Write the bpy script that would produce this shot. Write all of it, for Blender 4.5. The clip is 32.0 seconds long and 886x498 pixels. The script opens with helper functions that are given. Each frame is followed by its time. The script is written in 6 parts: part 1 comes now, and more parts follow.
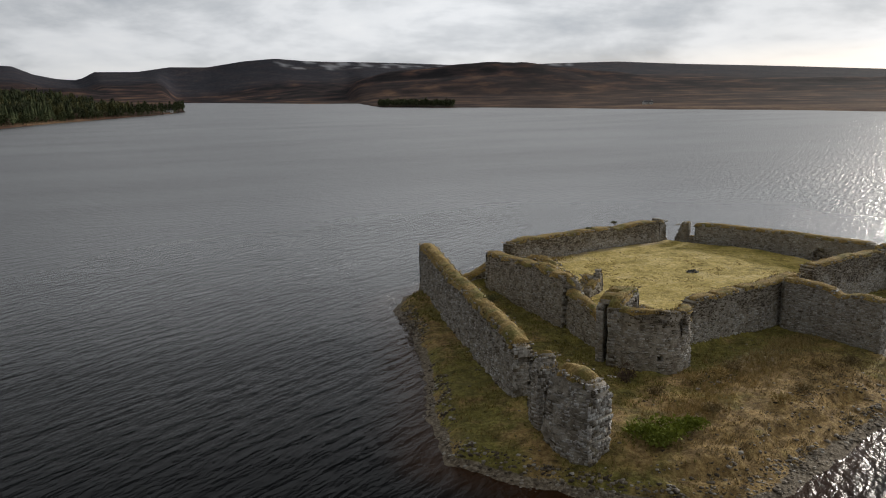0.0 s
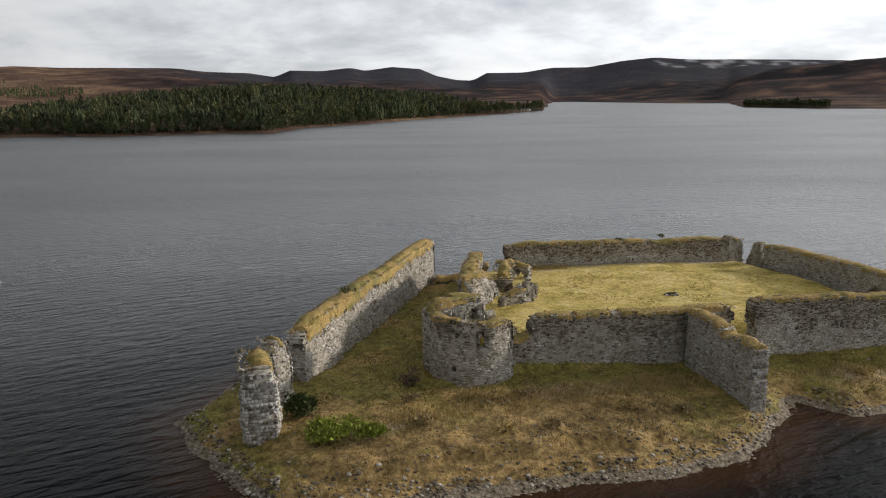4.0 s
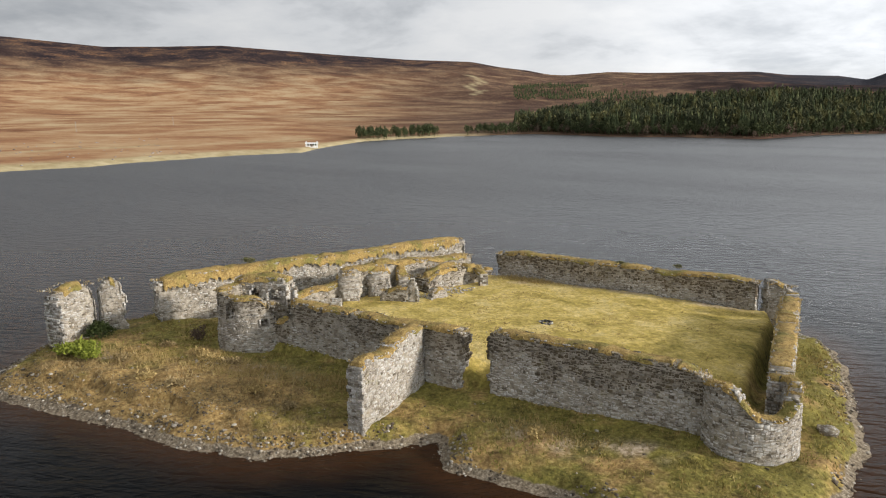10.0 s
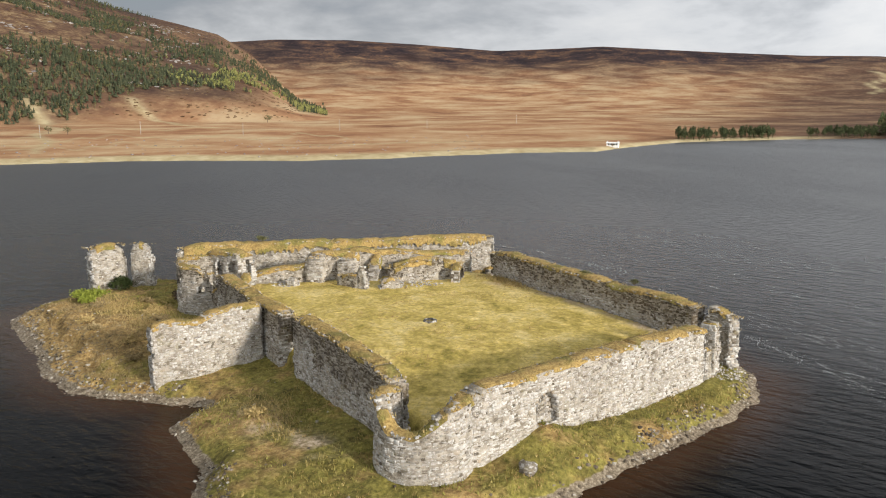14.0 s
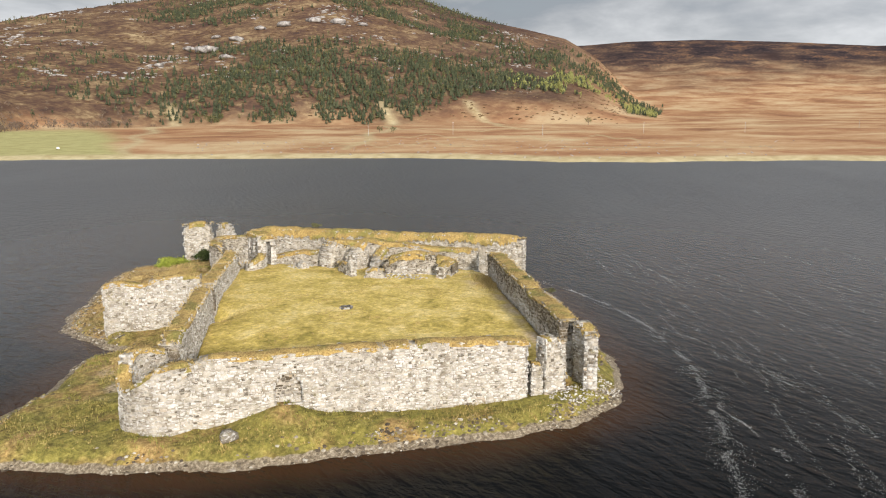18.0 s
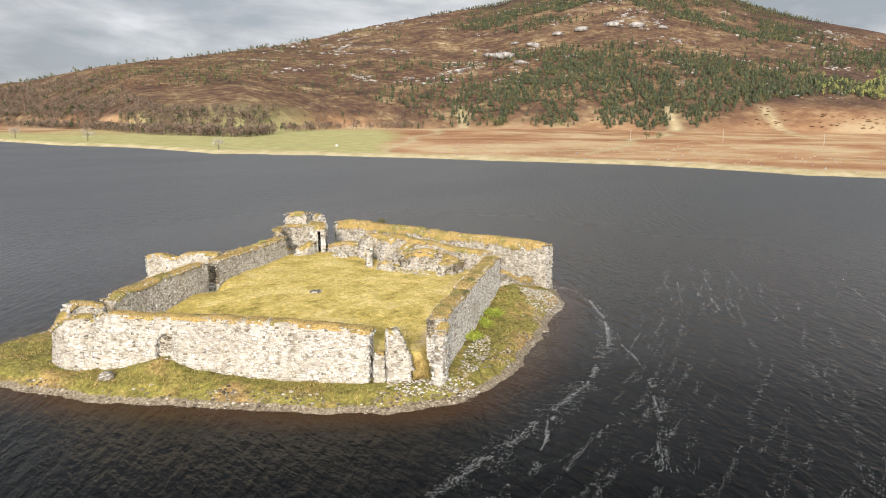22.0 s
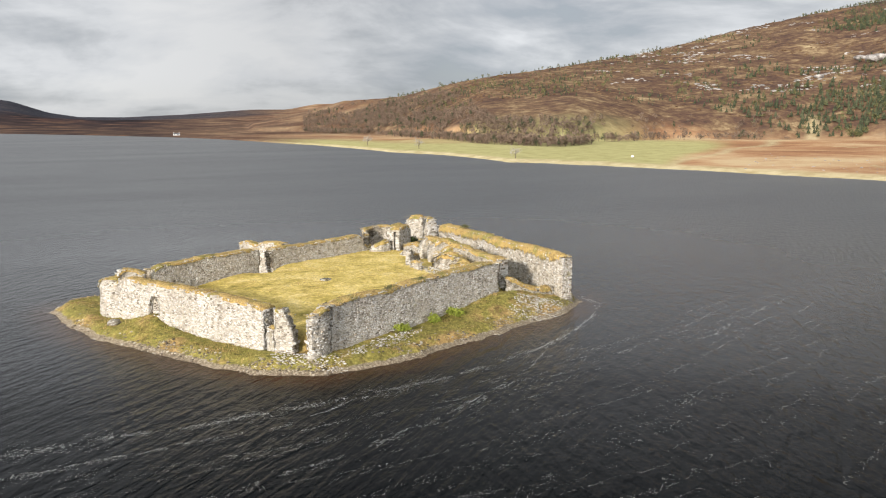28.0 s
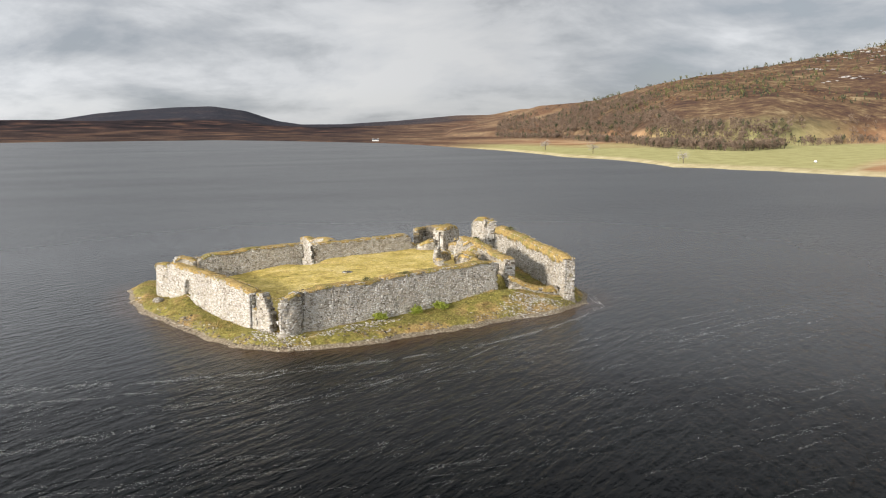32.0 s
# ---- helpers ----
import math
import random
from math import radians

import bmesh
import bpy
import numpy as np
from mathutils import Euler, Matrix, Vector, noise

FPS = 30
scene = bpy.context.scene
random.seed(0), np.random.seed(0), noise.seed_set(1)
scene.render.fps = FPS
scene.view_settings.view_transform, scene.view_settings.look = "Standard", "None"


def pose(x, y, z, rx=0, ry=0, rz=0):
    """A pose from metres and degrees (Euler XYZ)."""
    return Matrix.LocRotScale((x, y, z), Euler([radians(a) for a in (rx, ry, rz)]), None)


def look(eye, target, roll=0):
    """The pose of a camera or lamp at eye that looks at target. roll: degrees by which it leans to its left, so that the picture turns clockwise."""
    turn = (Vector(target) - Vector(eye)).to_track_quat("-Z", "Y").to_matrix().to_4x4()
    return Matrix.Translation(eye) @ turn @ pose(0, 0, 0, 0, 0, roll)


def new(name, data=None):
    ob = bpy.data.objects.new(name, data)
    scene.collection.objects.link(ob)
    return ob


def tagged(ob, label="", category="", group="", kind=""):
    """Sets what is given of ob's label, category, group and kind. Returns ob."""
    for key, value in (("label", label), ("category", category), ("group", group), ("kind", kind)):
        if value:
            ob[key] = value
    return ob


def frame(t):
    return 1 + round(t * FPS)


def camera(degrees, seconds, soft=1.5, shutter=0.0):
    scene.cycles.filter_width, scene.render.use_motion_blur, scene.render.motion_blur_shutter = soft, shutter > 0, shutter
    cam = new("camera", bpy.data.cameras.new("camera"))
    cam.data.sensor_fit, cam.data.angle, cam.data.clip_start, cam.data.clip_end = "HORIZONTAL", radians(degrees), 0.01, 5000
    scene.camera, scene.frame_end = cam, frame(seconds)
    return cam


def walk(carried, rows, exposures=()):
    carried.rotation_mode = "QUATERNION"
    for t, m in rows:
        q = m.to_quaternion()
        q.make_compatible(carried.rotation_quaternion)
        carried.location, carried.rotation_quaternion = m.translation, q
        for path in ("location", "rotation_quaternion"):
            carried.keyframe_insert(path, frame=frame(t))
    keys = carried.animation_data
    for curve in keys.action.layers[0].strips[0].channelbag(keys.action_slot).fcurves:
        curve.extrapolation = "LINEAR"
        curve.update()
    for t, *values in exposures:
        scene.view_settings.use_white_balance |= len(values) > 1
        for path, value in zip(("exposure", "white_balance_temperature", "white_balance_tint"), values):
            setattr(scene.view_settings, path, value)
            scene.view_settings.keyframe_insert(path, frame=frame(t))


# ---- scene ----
cam = camera(58.3, 32.0, 1.1)
PATH = [
    (0, (-0.898, -1.549, 30.413), (-0.938, 0.412, 30.021), -0.8),
    (1, (13.013, -0.939, 30.263), (12.743, 1.004, 29.874), -0.9),
    (2, (26.836, 1.056, 30.205), (26.338, 2.955, 29.819), -0.9),
    (3, (40.399, 4.55, 29.975), (39.676, 6.375, 29.592), -0.8),
    (3.5, (46.86, 6.99, 29.881), (46.034, 8.771, 29.499), -0.8),
    (5.5, (70.62, 20.273, 29.575), (69.406, 21.818, 29.201), -1.0),
    (6, (76.063, 24.313, 29.517), (74.76, 25.785, 29.146), -1.0),
    (7, (86.05, 33.357, 29.405), (84.586, 34.669, 29.036), -0.7),
    (8, (95.104, 43.366, 29.278), (93.496, 44.499, 28.912), -0.6),
    (9, (102.878, 54.537, 29.187), (101.147, 55.471, 28.825), -0.6),
    (10, (109.337, 66.794, 28.913), (107.507, 67.517, 28.555), -0.3),
    (11, (114.159, 79.539, 28.858), (112.256, 80.04, 28.501), 0.0),
    (12, (117.092, 92.751, 28.77), (115.143, 93.023, 28.414), 0.1),
    (13, (118.25, 106.082, 28.388), (116.282, 106.128, 28.033), -0.3),
    (14, (117.984, 119.185, 28.104), (116.024, 119.002, 27.75), -0.2),
    (14.5, (117.331, 125.565, 28.003), (115.385, 125.269, 27.651), -0.3),
    (16.5, (112.389, 149.675, 27.636), (110.553, 148.96, 27.29), -0.2),
    (17, (110.582, 155.423, 27.643), (108.788, 154.61, 27.297), -0.2),
    (18, (106.116, 166.248, 27.659), (104.416, 165.253, 27.314), -0.2),
    (19, (100.838, 176.353, 27.696), (99.248, 175.189, 27.354), 0.1),
    (20, (95.245, 185.655, 27.868), (93.775, 184.343, 27.527), 0.4),
    (21, (89.226, 194.323, 28.025), (87.884, 192.88, 27.685), 0.5),
    (22, (82.947, 202.195, 28.188), (81.735, 200.64, 27.851), 0.5),
    (23, (76.364, 209.1, 28.459), (75.284, 207.451, 28.124), 0.4),
    (24, (69.608, 215.287, 28.748), (68.66, 213.557, 28.417), 0.4),
    (25, (62.644, 220.959, 29.083), (61.827, 219.163, 28.756), 0.4),
    (25.5, (58.954, 223.537, 29.175), (58.204, 221.712, 28.849), 0.4),
    (27.5, (43.977, 232.606, 29.494), (43.496, 230.692, 29.174), 0.2),
    (28, (40.091, 234.663, 29.558), (39.678, 232.732, 29.238), 0.3),
    (29, (32.394, 238.319, 29.722), (32.112, 236.365, 29.405), 0.3),
    (30, (24.563, 241.596, 29.879), (24.411, 239.627, 29.564), 0.1),
    (31, (16.659, 244.389, 30.01), (16.633, 242.414, 29.697), 0.0),
    (32, (8.874, 246.883, 30.136), (8.969, 244.909, 29.827), -0.3),
]
walk(cam, [(t, look(eye, target, roll)) for t, eye, target, roll in PATH],
     exposures=[(0, -0.92), (1, -0.64), (3, -0.47), (6, -0.37), (9, -0.13), (13, 0.06), (17, 0.23), (20, 0.40), (25, 0.56), (28, 0.50), (32, 0.41)])

# ---- world, sun, exposure ----
SUN_AZ, SUN_EL = radians(49.5), radians(15.5)
SUN_DIR = Vector((math.cos(SUN_AZ) * math.cos(SUN_EL), math.sin(SUN_AZ) * math.cos(SUN_EL), math.sin(SUN_EL)))

sun_data = bpy.data.lights.new("sun", "SUN")
sun_data.energy, sun_data.angle, sun_data.color = 4.1, radians(4.0), (1.0, 0.925, 0.83)
sun = new("sun", sun_data)
sun.matrix_world = look(SUN_DIR * 500, (0, 0, 0))

world = bpy.data.worlds.new("sky")
scene.world = world
world.use_nodes = True


class Graph:
    """A short way to write node trees."""

    def __init__(self, tree):
        self.tree = tree
        tree.nodes.clear()

    def node(self, kind, **given):
        n = self.tree.nodes.new(kind)
        for key, value in given.items():
            if key in n.inputs:
                self.feed(n.inputs[key], value)
            elif key == "op":
                n.operation = value
            elif key == "mode":
                n.blend_type = value
            elif key == "attr":
                n.attribute_name = value
        return n

    def feed(self, socket, value):
        if isinstance(value, bpy.types.NodeSocket):
            self.tree.links.new(value, socket)
        else:
            socket.default_value = value

    def math(self, op, a, b=0.0, c=0.0, clamp=False):
        n = self.tree.nodes.new("ShaderNodeMath")
        n.operation, n.use_clamp = op, clamp
        for i, v in enumerate((a, b, c)):
            self.feed(n.inputs[i], v)
        return n.outputs[0]

    def mix(self, f, a, b, mode="MIX"):
        n = self.tree.nodes.new("ShaderNodeMix")
        n.data_type, n.blend_type = "RGBA", mode
        for i, v in ((0, f), (6, a), (7, b)):
            self.feed(n.inputs[i], v if isinstance(v, (bpy.types.NodeSocket, float, int)) else (*v[:3], 1.0))
        return n.outputs[2]

    def ramp(self, f, stops, smooth=False):
        n = self.tree.nodes.new("ShaderNodeValToRGB")
        r = n.color_ramp
        if smooth:
            r.interpolation = "EASE"
        while len(r.elements) < len(stops):
            r.elements.new(0.5)
        for e, (p, c) in zip(r.elements, stops):
            e.position, e.color = p, (*c, 1.0) if isinstance(c, tuple) else (c, c, c, 1.0)
        self.feed(n.inputs[0], f)
        return n.outputs[0]

    def noise(self, vec, scale, detail=4.0, rough=0.55, warp=0.0):
        n = self.tree.nodes.new("ShaderNodeTexNoise")
        for key, v in (("Vector", vec), ("Scale", scale), ("Detail", detail), ("Roughness", rough), ("Distortion", warp)):
            self.feed(n.inputs[key], v)
        return n.outputs[0]

    def stretch(self, vec, scale=(1, 1, 1), turn=0.0):
        n = self.tree.nodes.new("ShaderNodeMapping")
        self.feed(n.inputs["Vector"], vec)
        n.inputs["Scale"].default_value = scale
        n.inputs["Rotation"].default_value = (0, 0, radians(turn))
        return n.outputs[0]

    def drawn_out(self, vec, along, across, heading):
        """Coordinates for ripples that run on for `along` metres in a heading and `across` metres beside it."""
        n = self.tree.nodes.new("ShaderNodeMapping")
        n.vector_type = "TEXTURE"
        self.feed(n.inputs["Vector"], vec)
        n.inputs["Scale"].default_value = (along, across, 1.0)
        n.inputs["Rotation"].default_value = (0, 0, radians(heading))
        return n.outputs[0]


def build_sky():
    g = Graph(world.node_tree)
    way = g.node("ShaderNodeTexCoord").outputs["Generated"]
    parts = g.node("ShaderNodeSeparateXYZ", Vector=way).outputs
    # the cloud deck is a plane overhead, drawn together towards the horizon
    up = g.math("ADD", g.math("MAXIMUM", parts[2], 0.0), 0.24)
    deck = g.node("ShaderNodeCombineXYZ", X=g.math("DIVIDE", parts[0], up), Y=g.math("DIVIDE", parts[1], up), Z=g.math("MULTIPLY", parts[2], 2.0)).outputs[0]
    big = g.noise(deck, 0.62, 5.0, 0.5, 0.3)
    fine = g.noise(deck, 2.1, 6.0, 0.56, 0.25)
    heaps = g.noise(g.stretch(way, (1.0, 1.0, 2.6)), 3.4, 6.0, 0.6, 0.5)
    body = g.math("ADD", g.math("MULTIPLY", big, 0.36), g.math("ADD", g.math("MULTIPLY", fine, 0.28), g.math("MULTIPLY", heaps, 0.36)))
    cloud = g.ramp(body, [(0.40, (0.40, 0.435, 0.485)), (0.46, (0.56, 0.585, 0.62)), (0.52, (0.76, 0.78, 0.81)), (0.585, (0.86, 0.87, 0.885))])
    clear = g.tree.nodes.new("ShaderNodeTexSky")
    clear.sky_type, clear.sun_disc = "NISHITA", False
    clear.sun_elevation, clear.sun_rotation = SUN_EL, radians(90) - SUN_AZ
    blue = g.node("ShaderNodeVectorMath", op="SCALE")
    g.feed(blue.inputs[0], clear.outputs[0])
    blue.inputs["Scale"].default_value = 0.10
    low = g.ramp(parts[2], [(0.0, 0.84), (0.05, 0.97), (0.2, 1.0)])
    veil = g.math("MULTIPLY", g.ramp(body, [(0.36, 0.88), (0.43, 1.0)]), low)
    sky = g.mix(veil, blue.outputs[0], cloud)
    # thinner, brighter cloud towards the sun, thicker behind
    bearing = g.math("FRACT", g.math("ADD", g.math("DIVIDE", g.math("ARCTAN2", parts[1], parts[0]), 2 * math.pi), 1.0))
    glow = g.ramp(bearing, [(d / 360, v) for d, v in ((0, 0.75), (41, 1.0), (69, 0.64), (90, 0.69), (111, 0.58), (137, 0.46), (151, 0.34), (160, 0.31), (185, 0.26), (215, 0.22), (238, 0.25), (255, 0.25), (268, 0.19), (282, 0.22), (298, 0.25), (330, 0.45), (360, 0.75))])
    # overhead sky is unseen: its level is chosen for fill and water reflections
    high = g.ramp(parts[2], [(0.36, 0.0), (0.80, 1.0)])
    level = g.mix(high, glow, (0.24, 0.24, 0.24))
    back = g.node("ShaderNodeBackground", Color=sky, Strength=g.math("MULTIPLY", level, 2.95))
    g.tree.links.new(back.outputs[0], g.node("ShaderNodeOutputWorld").inputs[0])


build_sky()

# ---- materials ----


def material(name, make, rough=0.9, spec=0.25):
    m = bpy.data.materials.new(name)
    m.use_nodes = True
    g = Graph(m.node_tree)
    bsdf = g.node("ShaderNodeBsdfPrincipled", Roughness=rough)
    bsdf.inputs["Specular IOR Level"].default_value = spec
    g.tree.links.new(bsdf.outputs[0], g.node("ShaderNodeOutputMaterial").inputs[0])
    g.place = g.node("ShaderNodeNewGeometry").outputs["Position"]
    make(g, bsdf)
    return m


def bump(g, bsdf, height, strength, distance):
    b = g.node("ShaderNodeBump", Height=height, Strength=strength, Distance=distance)
    g.tree.links.new(b.outputs[0], bsdf.inputs["Normal"])


def chance(g):
    """A number for each stone, whether an object of its own or an island of a joined mesh."""
    one = g.node("ShaderNodeObjectInfo").outputs["Random"]
    two = g.node("ShaderNodeNewGeometry").outputs["Random Per Island"]
    return g.math("FRACT", g.math("ADD", one, two))


def make_stone(g, bsdf):
    r = chance(g)
    tone = g.ramp(r, [(0.0, (0.09, 0.074, 0.055)), (0.10, (0.22, 0.19, 0.15)), (0.22, (0.39, 0.362, 0.318)), (0.60, (0.50, 0.478, 0.440)), (0.88, (0.61, 0.592, 0.558)), (1.0, (0.39, 0.315, 0.225))])
    # weathering in broad uneven patches, black lichen in small ones, pale crusts between
    stain = g.math("ADD", g.math("MULTIPLY", g.noise(g.place, 0.22, 4.0, 0.6), 0.55), g.math("MULTIPLY", g.noise(g.place, 1.3, 5.0, 0.65), 0.45))
    tone = g.mix(g.ramp(stain, [(0.42, 0.62), (0.54, 0.0)]), tone, (0.21, 0.178, 0.135))
    flat = g.stretch(g.place, (1.0, 1.0, 2.6))
    lichen = g.ramp(g.noise(flat, 2.6, 4.0, 0.6), [(0.50, 0.0), (0.62, 0.7)])
    tone = g.mix(lichen, tone, (0.61, 0.596, 0.562))
    # head stain, stronger on shaded faces, so shade is partly in the colour
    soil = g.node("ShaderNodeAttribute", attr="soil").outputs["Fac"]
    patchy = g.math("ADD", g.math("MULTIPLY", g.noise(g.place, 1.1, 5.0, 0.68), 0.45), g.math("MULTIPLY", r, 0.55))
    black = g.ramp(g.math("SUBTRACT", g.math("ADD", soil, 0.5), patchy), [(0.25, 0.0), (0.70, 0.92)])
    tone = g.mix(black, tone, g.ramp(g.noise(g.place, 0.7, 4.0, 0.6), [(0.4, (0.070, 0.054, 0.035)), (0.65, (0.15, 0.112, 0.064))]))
    spots = g.ramp(g.noise(flat, 1.9, 5.0, 0.7), [(0.33, 0.40), (0.40, 0.0)])
    tone = g.mix(spots, tone, (0.13, 0.115, 0.092))
    moss = g.ramp(g.noise(g.place, 0.9, 4.0, 0.65), [(0.60, 0.0), (0.70, 0.55)])
    tone = g.mix(moss, tone, (0.30, 0.26, 0.13))
    speck = g.ramp(g.noise(g.place, 9.0, 3.0, 0.6), [(0.3, (0.72, 0.72, 0.72)), (0.6, (1.06, 1.06, 1.06))])
    tone = g.mix(1.0, tone, speck, "MULTIPLY")
    g.tree.links.new(tone, bsdf.inputs["Base Color"])
    bump(g, bsdf, g.noise(g.place, 12.0, 4.0, 0.6), 0.6, 0.05)


def make_mortar(g, bsdf):
    n = g.noise(g.place, 1.4, 6.0, 0.65)
    tone = g.ramp(n, [(0.28, (0.12, 0.098, 0.070)), (0.42, (0.25, 0.218, 0.170)), (0.60, (0.44, 0.40, 0.335))])
    g.tree.links.new(tone, bsdf.inputs["Base Color"])
    bump(g, bsdf, g.noise(g.place, 6.0, 5.0, 0.65), 0.8, 0.12)


def make_turf(g, bsdf):
    n = g.noise(g.place, 0.35, 5.0, 0.6)
    f = g.noise(g.place, 5.0, 4.0, 0.7)
    straw = g.ramp(f, [(0.3, (0.15, 0.096, 0.036)), (0.5, (0.38, 0.258, 0.088)), (0.72, (0.58, 0.44, 0.185))])
    green = g.ramp(f, [(0.3, (0.09, 0.085, 0.02)), (0.6, (0.23, 0.21, 0.06)), (0.8, (0.33, 0.29, 0.11))])
    tone = g.mix(g.ramp(n, [(0.48, 0.0), (0.62, 0.9)]), straw, green)
    tone = g.mix(g.ramp(g.noise(g.place, 1.1, 4.0, 0.65), [(0.38, 0.5), (0.50, 0.0)]), tone, (0.14, 0.092, 0.038))
    g.tree.links.new(tone, bsdf.inputs["Base Color"])
    bump(g, bsdf, f, 0.9, 0.12)


def make_blades(g, bsdf):
    r = g.node("ShaderNodeNewGeometry").outputs["Random Per Island"]
    n = g.noise(g.place, 0.16, 4.0, 0.6)
    dry = g.ramp(r, [(0.0, (0.17, 0.105, 0.035)), (0.5, (0.34, 0.24, 0.085)), (1.0, (0.50, 0.38, 0.17))])
    live = g.ramp(r, [(0.0, (0.09, 0.09, 0.016)), (0.5, (0.20, 0.195, 0.042)), (1.0, (0.34, 0.31, 0.09))])
    tone = g.mix(g.ramp(n, [(0.44, 1.0), (0.60, 0.0)]), dry, live)
    g.tree.links.new(tone, bsdf.inputs["Base Color"])


def make_island(g, bsdf):
    n = g.noise(g.place, 0.16, 4.0, 0.6)
    f = g.noise(g.place, 2.4, 5.0, 0.68)
    dry = g.ramp(f, [(0.28, (0.125, 0.076, 0.030)), (0.5, (0.33, 0.215, 0.082)), (0.74, (0.54, 0.40, 0.175))])
    live = g.ramp(f, [(0.28, (0.075, 0.069, 0.016)), (0.5, (0.195, 0.170, 0.040)), (0.74, (0.35, 0.30, 0.09))])
    yard = g.node("ShaderNodeAttribute", attr="yard").outputs["Fac"]
    moist = g.node("ShaderNodeAttribute", attr="moist").outputs["Fac"]
    green_shift = g.math("MULTIPLY", moist, 0.09)
    tone = g.mix(g.ramp(g.math("ADD", green_shift, g.math("SUBTRACT", n, g.math("MULTIPLY", yard, 0.25))), [(0.40, 0.0), (0.54, 1.0)]), dry, live)
    court = g.node("ShaderNodeAttribute", attr="court").outputs["Fac"]
    patch = g.math("ADD", g.math("MULTIPLY", g.noise(g.place, 0.22, 4.0, 0.6, 0.4), 0.6), g.math("MULTIPLY", g.noise(g.place, 1.1, 4.0, 0.65), 0.4))
    lawn = g.ramp(g.math("SUBTRACT", patch, green_shift), [(0.34, (0.26, 0.215, 0.046)), (0.42, (0.45, 0.345, 0.085)), (0.51, (0.60, 0.46, 0.14)), (0.62, (0.72, 0.58, 0.25))])
    tone = g.mix(court, tone, g.mix(1.0, lawn, g.ramp(f, [(0.3, 0.62), (0.7, 1.25)]), "MULTIPLY"))
    blotch = g.ramp(g.noise(g.place, 0.75, 6.0, 0.68), [(0.34, (0.50, 0.47, 0.44)), (0.5, (1.0, 1.0, 1.0)), (0.66, (1.32, 1.30, 1.22))])
    tone = g.mix(g.math("SUBTRACT", 1.0, g.math("MULTIPLY", court, 0.75)), tone, g.mix(1.0, tone, blotch, "MULTIPLY"))
    bare = g.math("MULTIPLY", g.node("ShaderNodeAttribute", attr="bare").outputs["Fac"], g.ramp(f, [(0.35, 0.35), (0.6, 1.0)]))
    tone = g.mix(bare, tone, g.ramp(f, [(0.35, (0.36, 0.265, 0.185)), (0.65, (0.58, 0.47, 0.35))]))
    shore = g.node("ShaderNodeAttribute", attr="shore").outputs["Fac"]
    grit = g.ramp(g.noise(g.place, 3.6, 5.0, 0.7), [(0.34, (0.085, 0.064, 0.042)), (0.5, (0.21, 0.168, 0.115)), (0.66, (0.41, 0.35, 0.26))])
    edge = g.math("ADD", shore, g.math("MULTIPLY", g.math("SUBTRACT", g.noise(g.place, 0.8, 4.0, 0.6), 0.5), 0.9))
    tone = g.mix(g.ramp(edge, [(0.42, 0.0), (0.56, 1.0)]), tone, grit)
    g.tree.links.new(tone, bsdf.inputs["Base Color"])
    bump(g, bsdf, f, 0.9, 0.2)


def make_water(g, bsdf):
    shallow = g.node("ShaderNodeAttribute", attr="shallow").outputs["Fac"]
    tone = g.mix(shallow, (0.004, 0.0046, 0.0052), (0.042, 0.019, 0.008))
    g.tree.links.new(tone, bsdf.inputs["Base Color"])
    bsdf.inputs["IOR"].default_value = 1.62
    swell = g.noise(g.drawn_out(g.place, 4.6, 1.25, 57), 1.0, 2.0, 0.5, 0.25)
    cross = g.noise(g.drawn_out(g.place, 2.6, 0.95, 92), 1.0, 2.0, 0.5, 0.3)
    chop = g.noise(g.drawn_out(g.place, 0.8, 0.36, 64), 1.0, 3.0, 0.6, 0.3)
    gust = g.ramp(g.noise(g.drawn_out(g.place, 190.0, 60.0, 25), 1.0, 4.0, 0.55), [(0.35, 0.62), (0.65, 1.0)])
    far = g.node("ShaderNodeAttribute", attr="far").outputs["Fac"]
    g.tree.links.new(g.math("MULTIPLY", g.math("MULTIPLY_ADD", far, 0.14, 0.23), g.math("MULTIPLY_ADD", gust, 0.3, 0.75)), bsdf.inputs["Roughness"])
    # seen along the surface the ruffled water shines, seen from above it is dark and peaty
    grazing = g.ramp(g.node("ShaderNodeLayerWeight", Blend=0.5).outputs["Facing"], [(0.56, 0.02), (0.69, 0.07), (0.77, 0.33), (0.85, 1.0)])
    g.tree.links.new(grazing, bsdf.inputs["Specular IOR Level"])
    waves = g.math("ADD", g.math("ADD", g.math("MULTIPLY", swell, 0.75), g.math("MULTIPLY", cross, 0.30)), g.math("MULTIPLY", chop, 0.20))
    bump(g, bsdf, g.math("MULTIPLY", waves, gust), 1.0, 0.74)


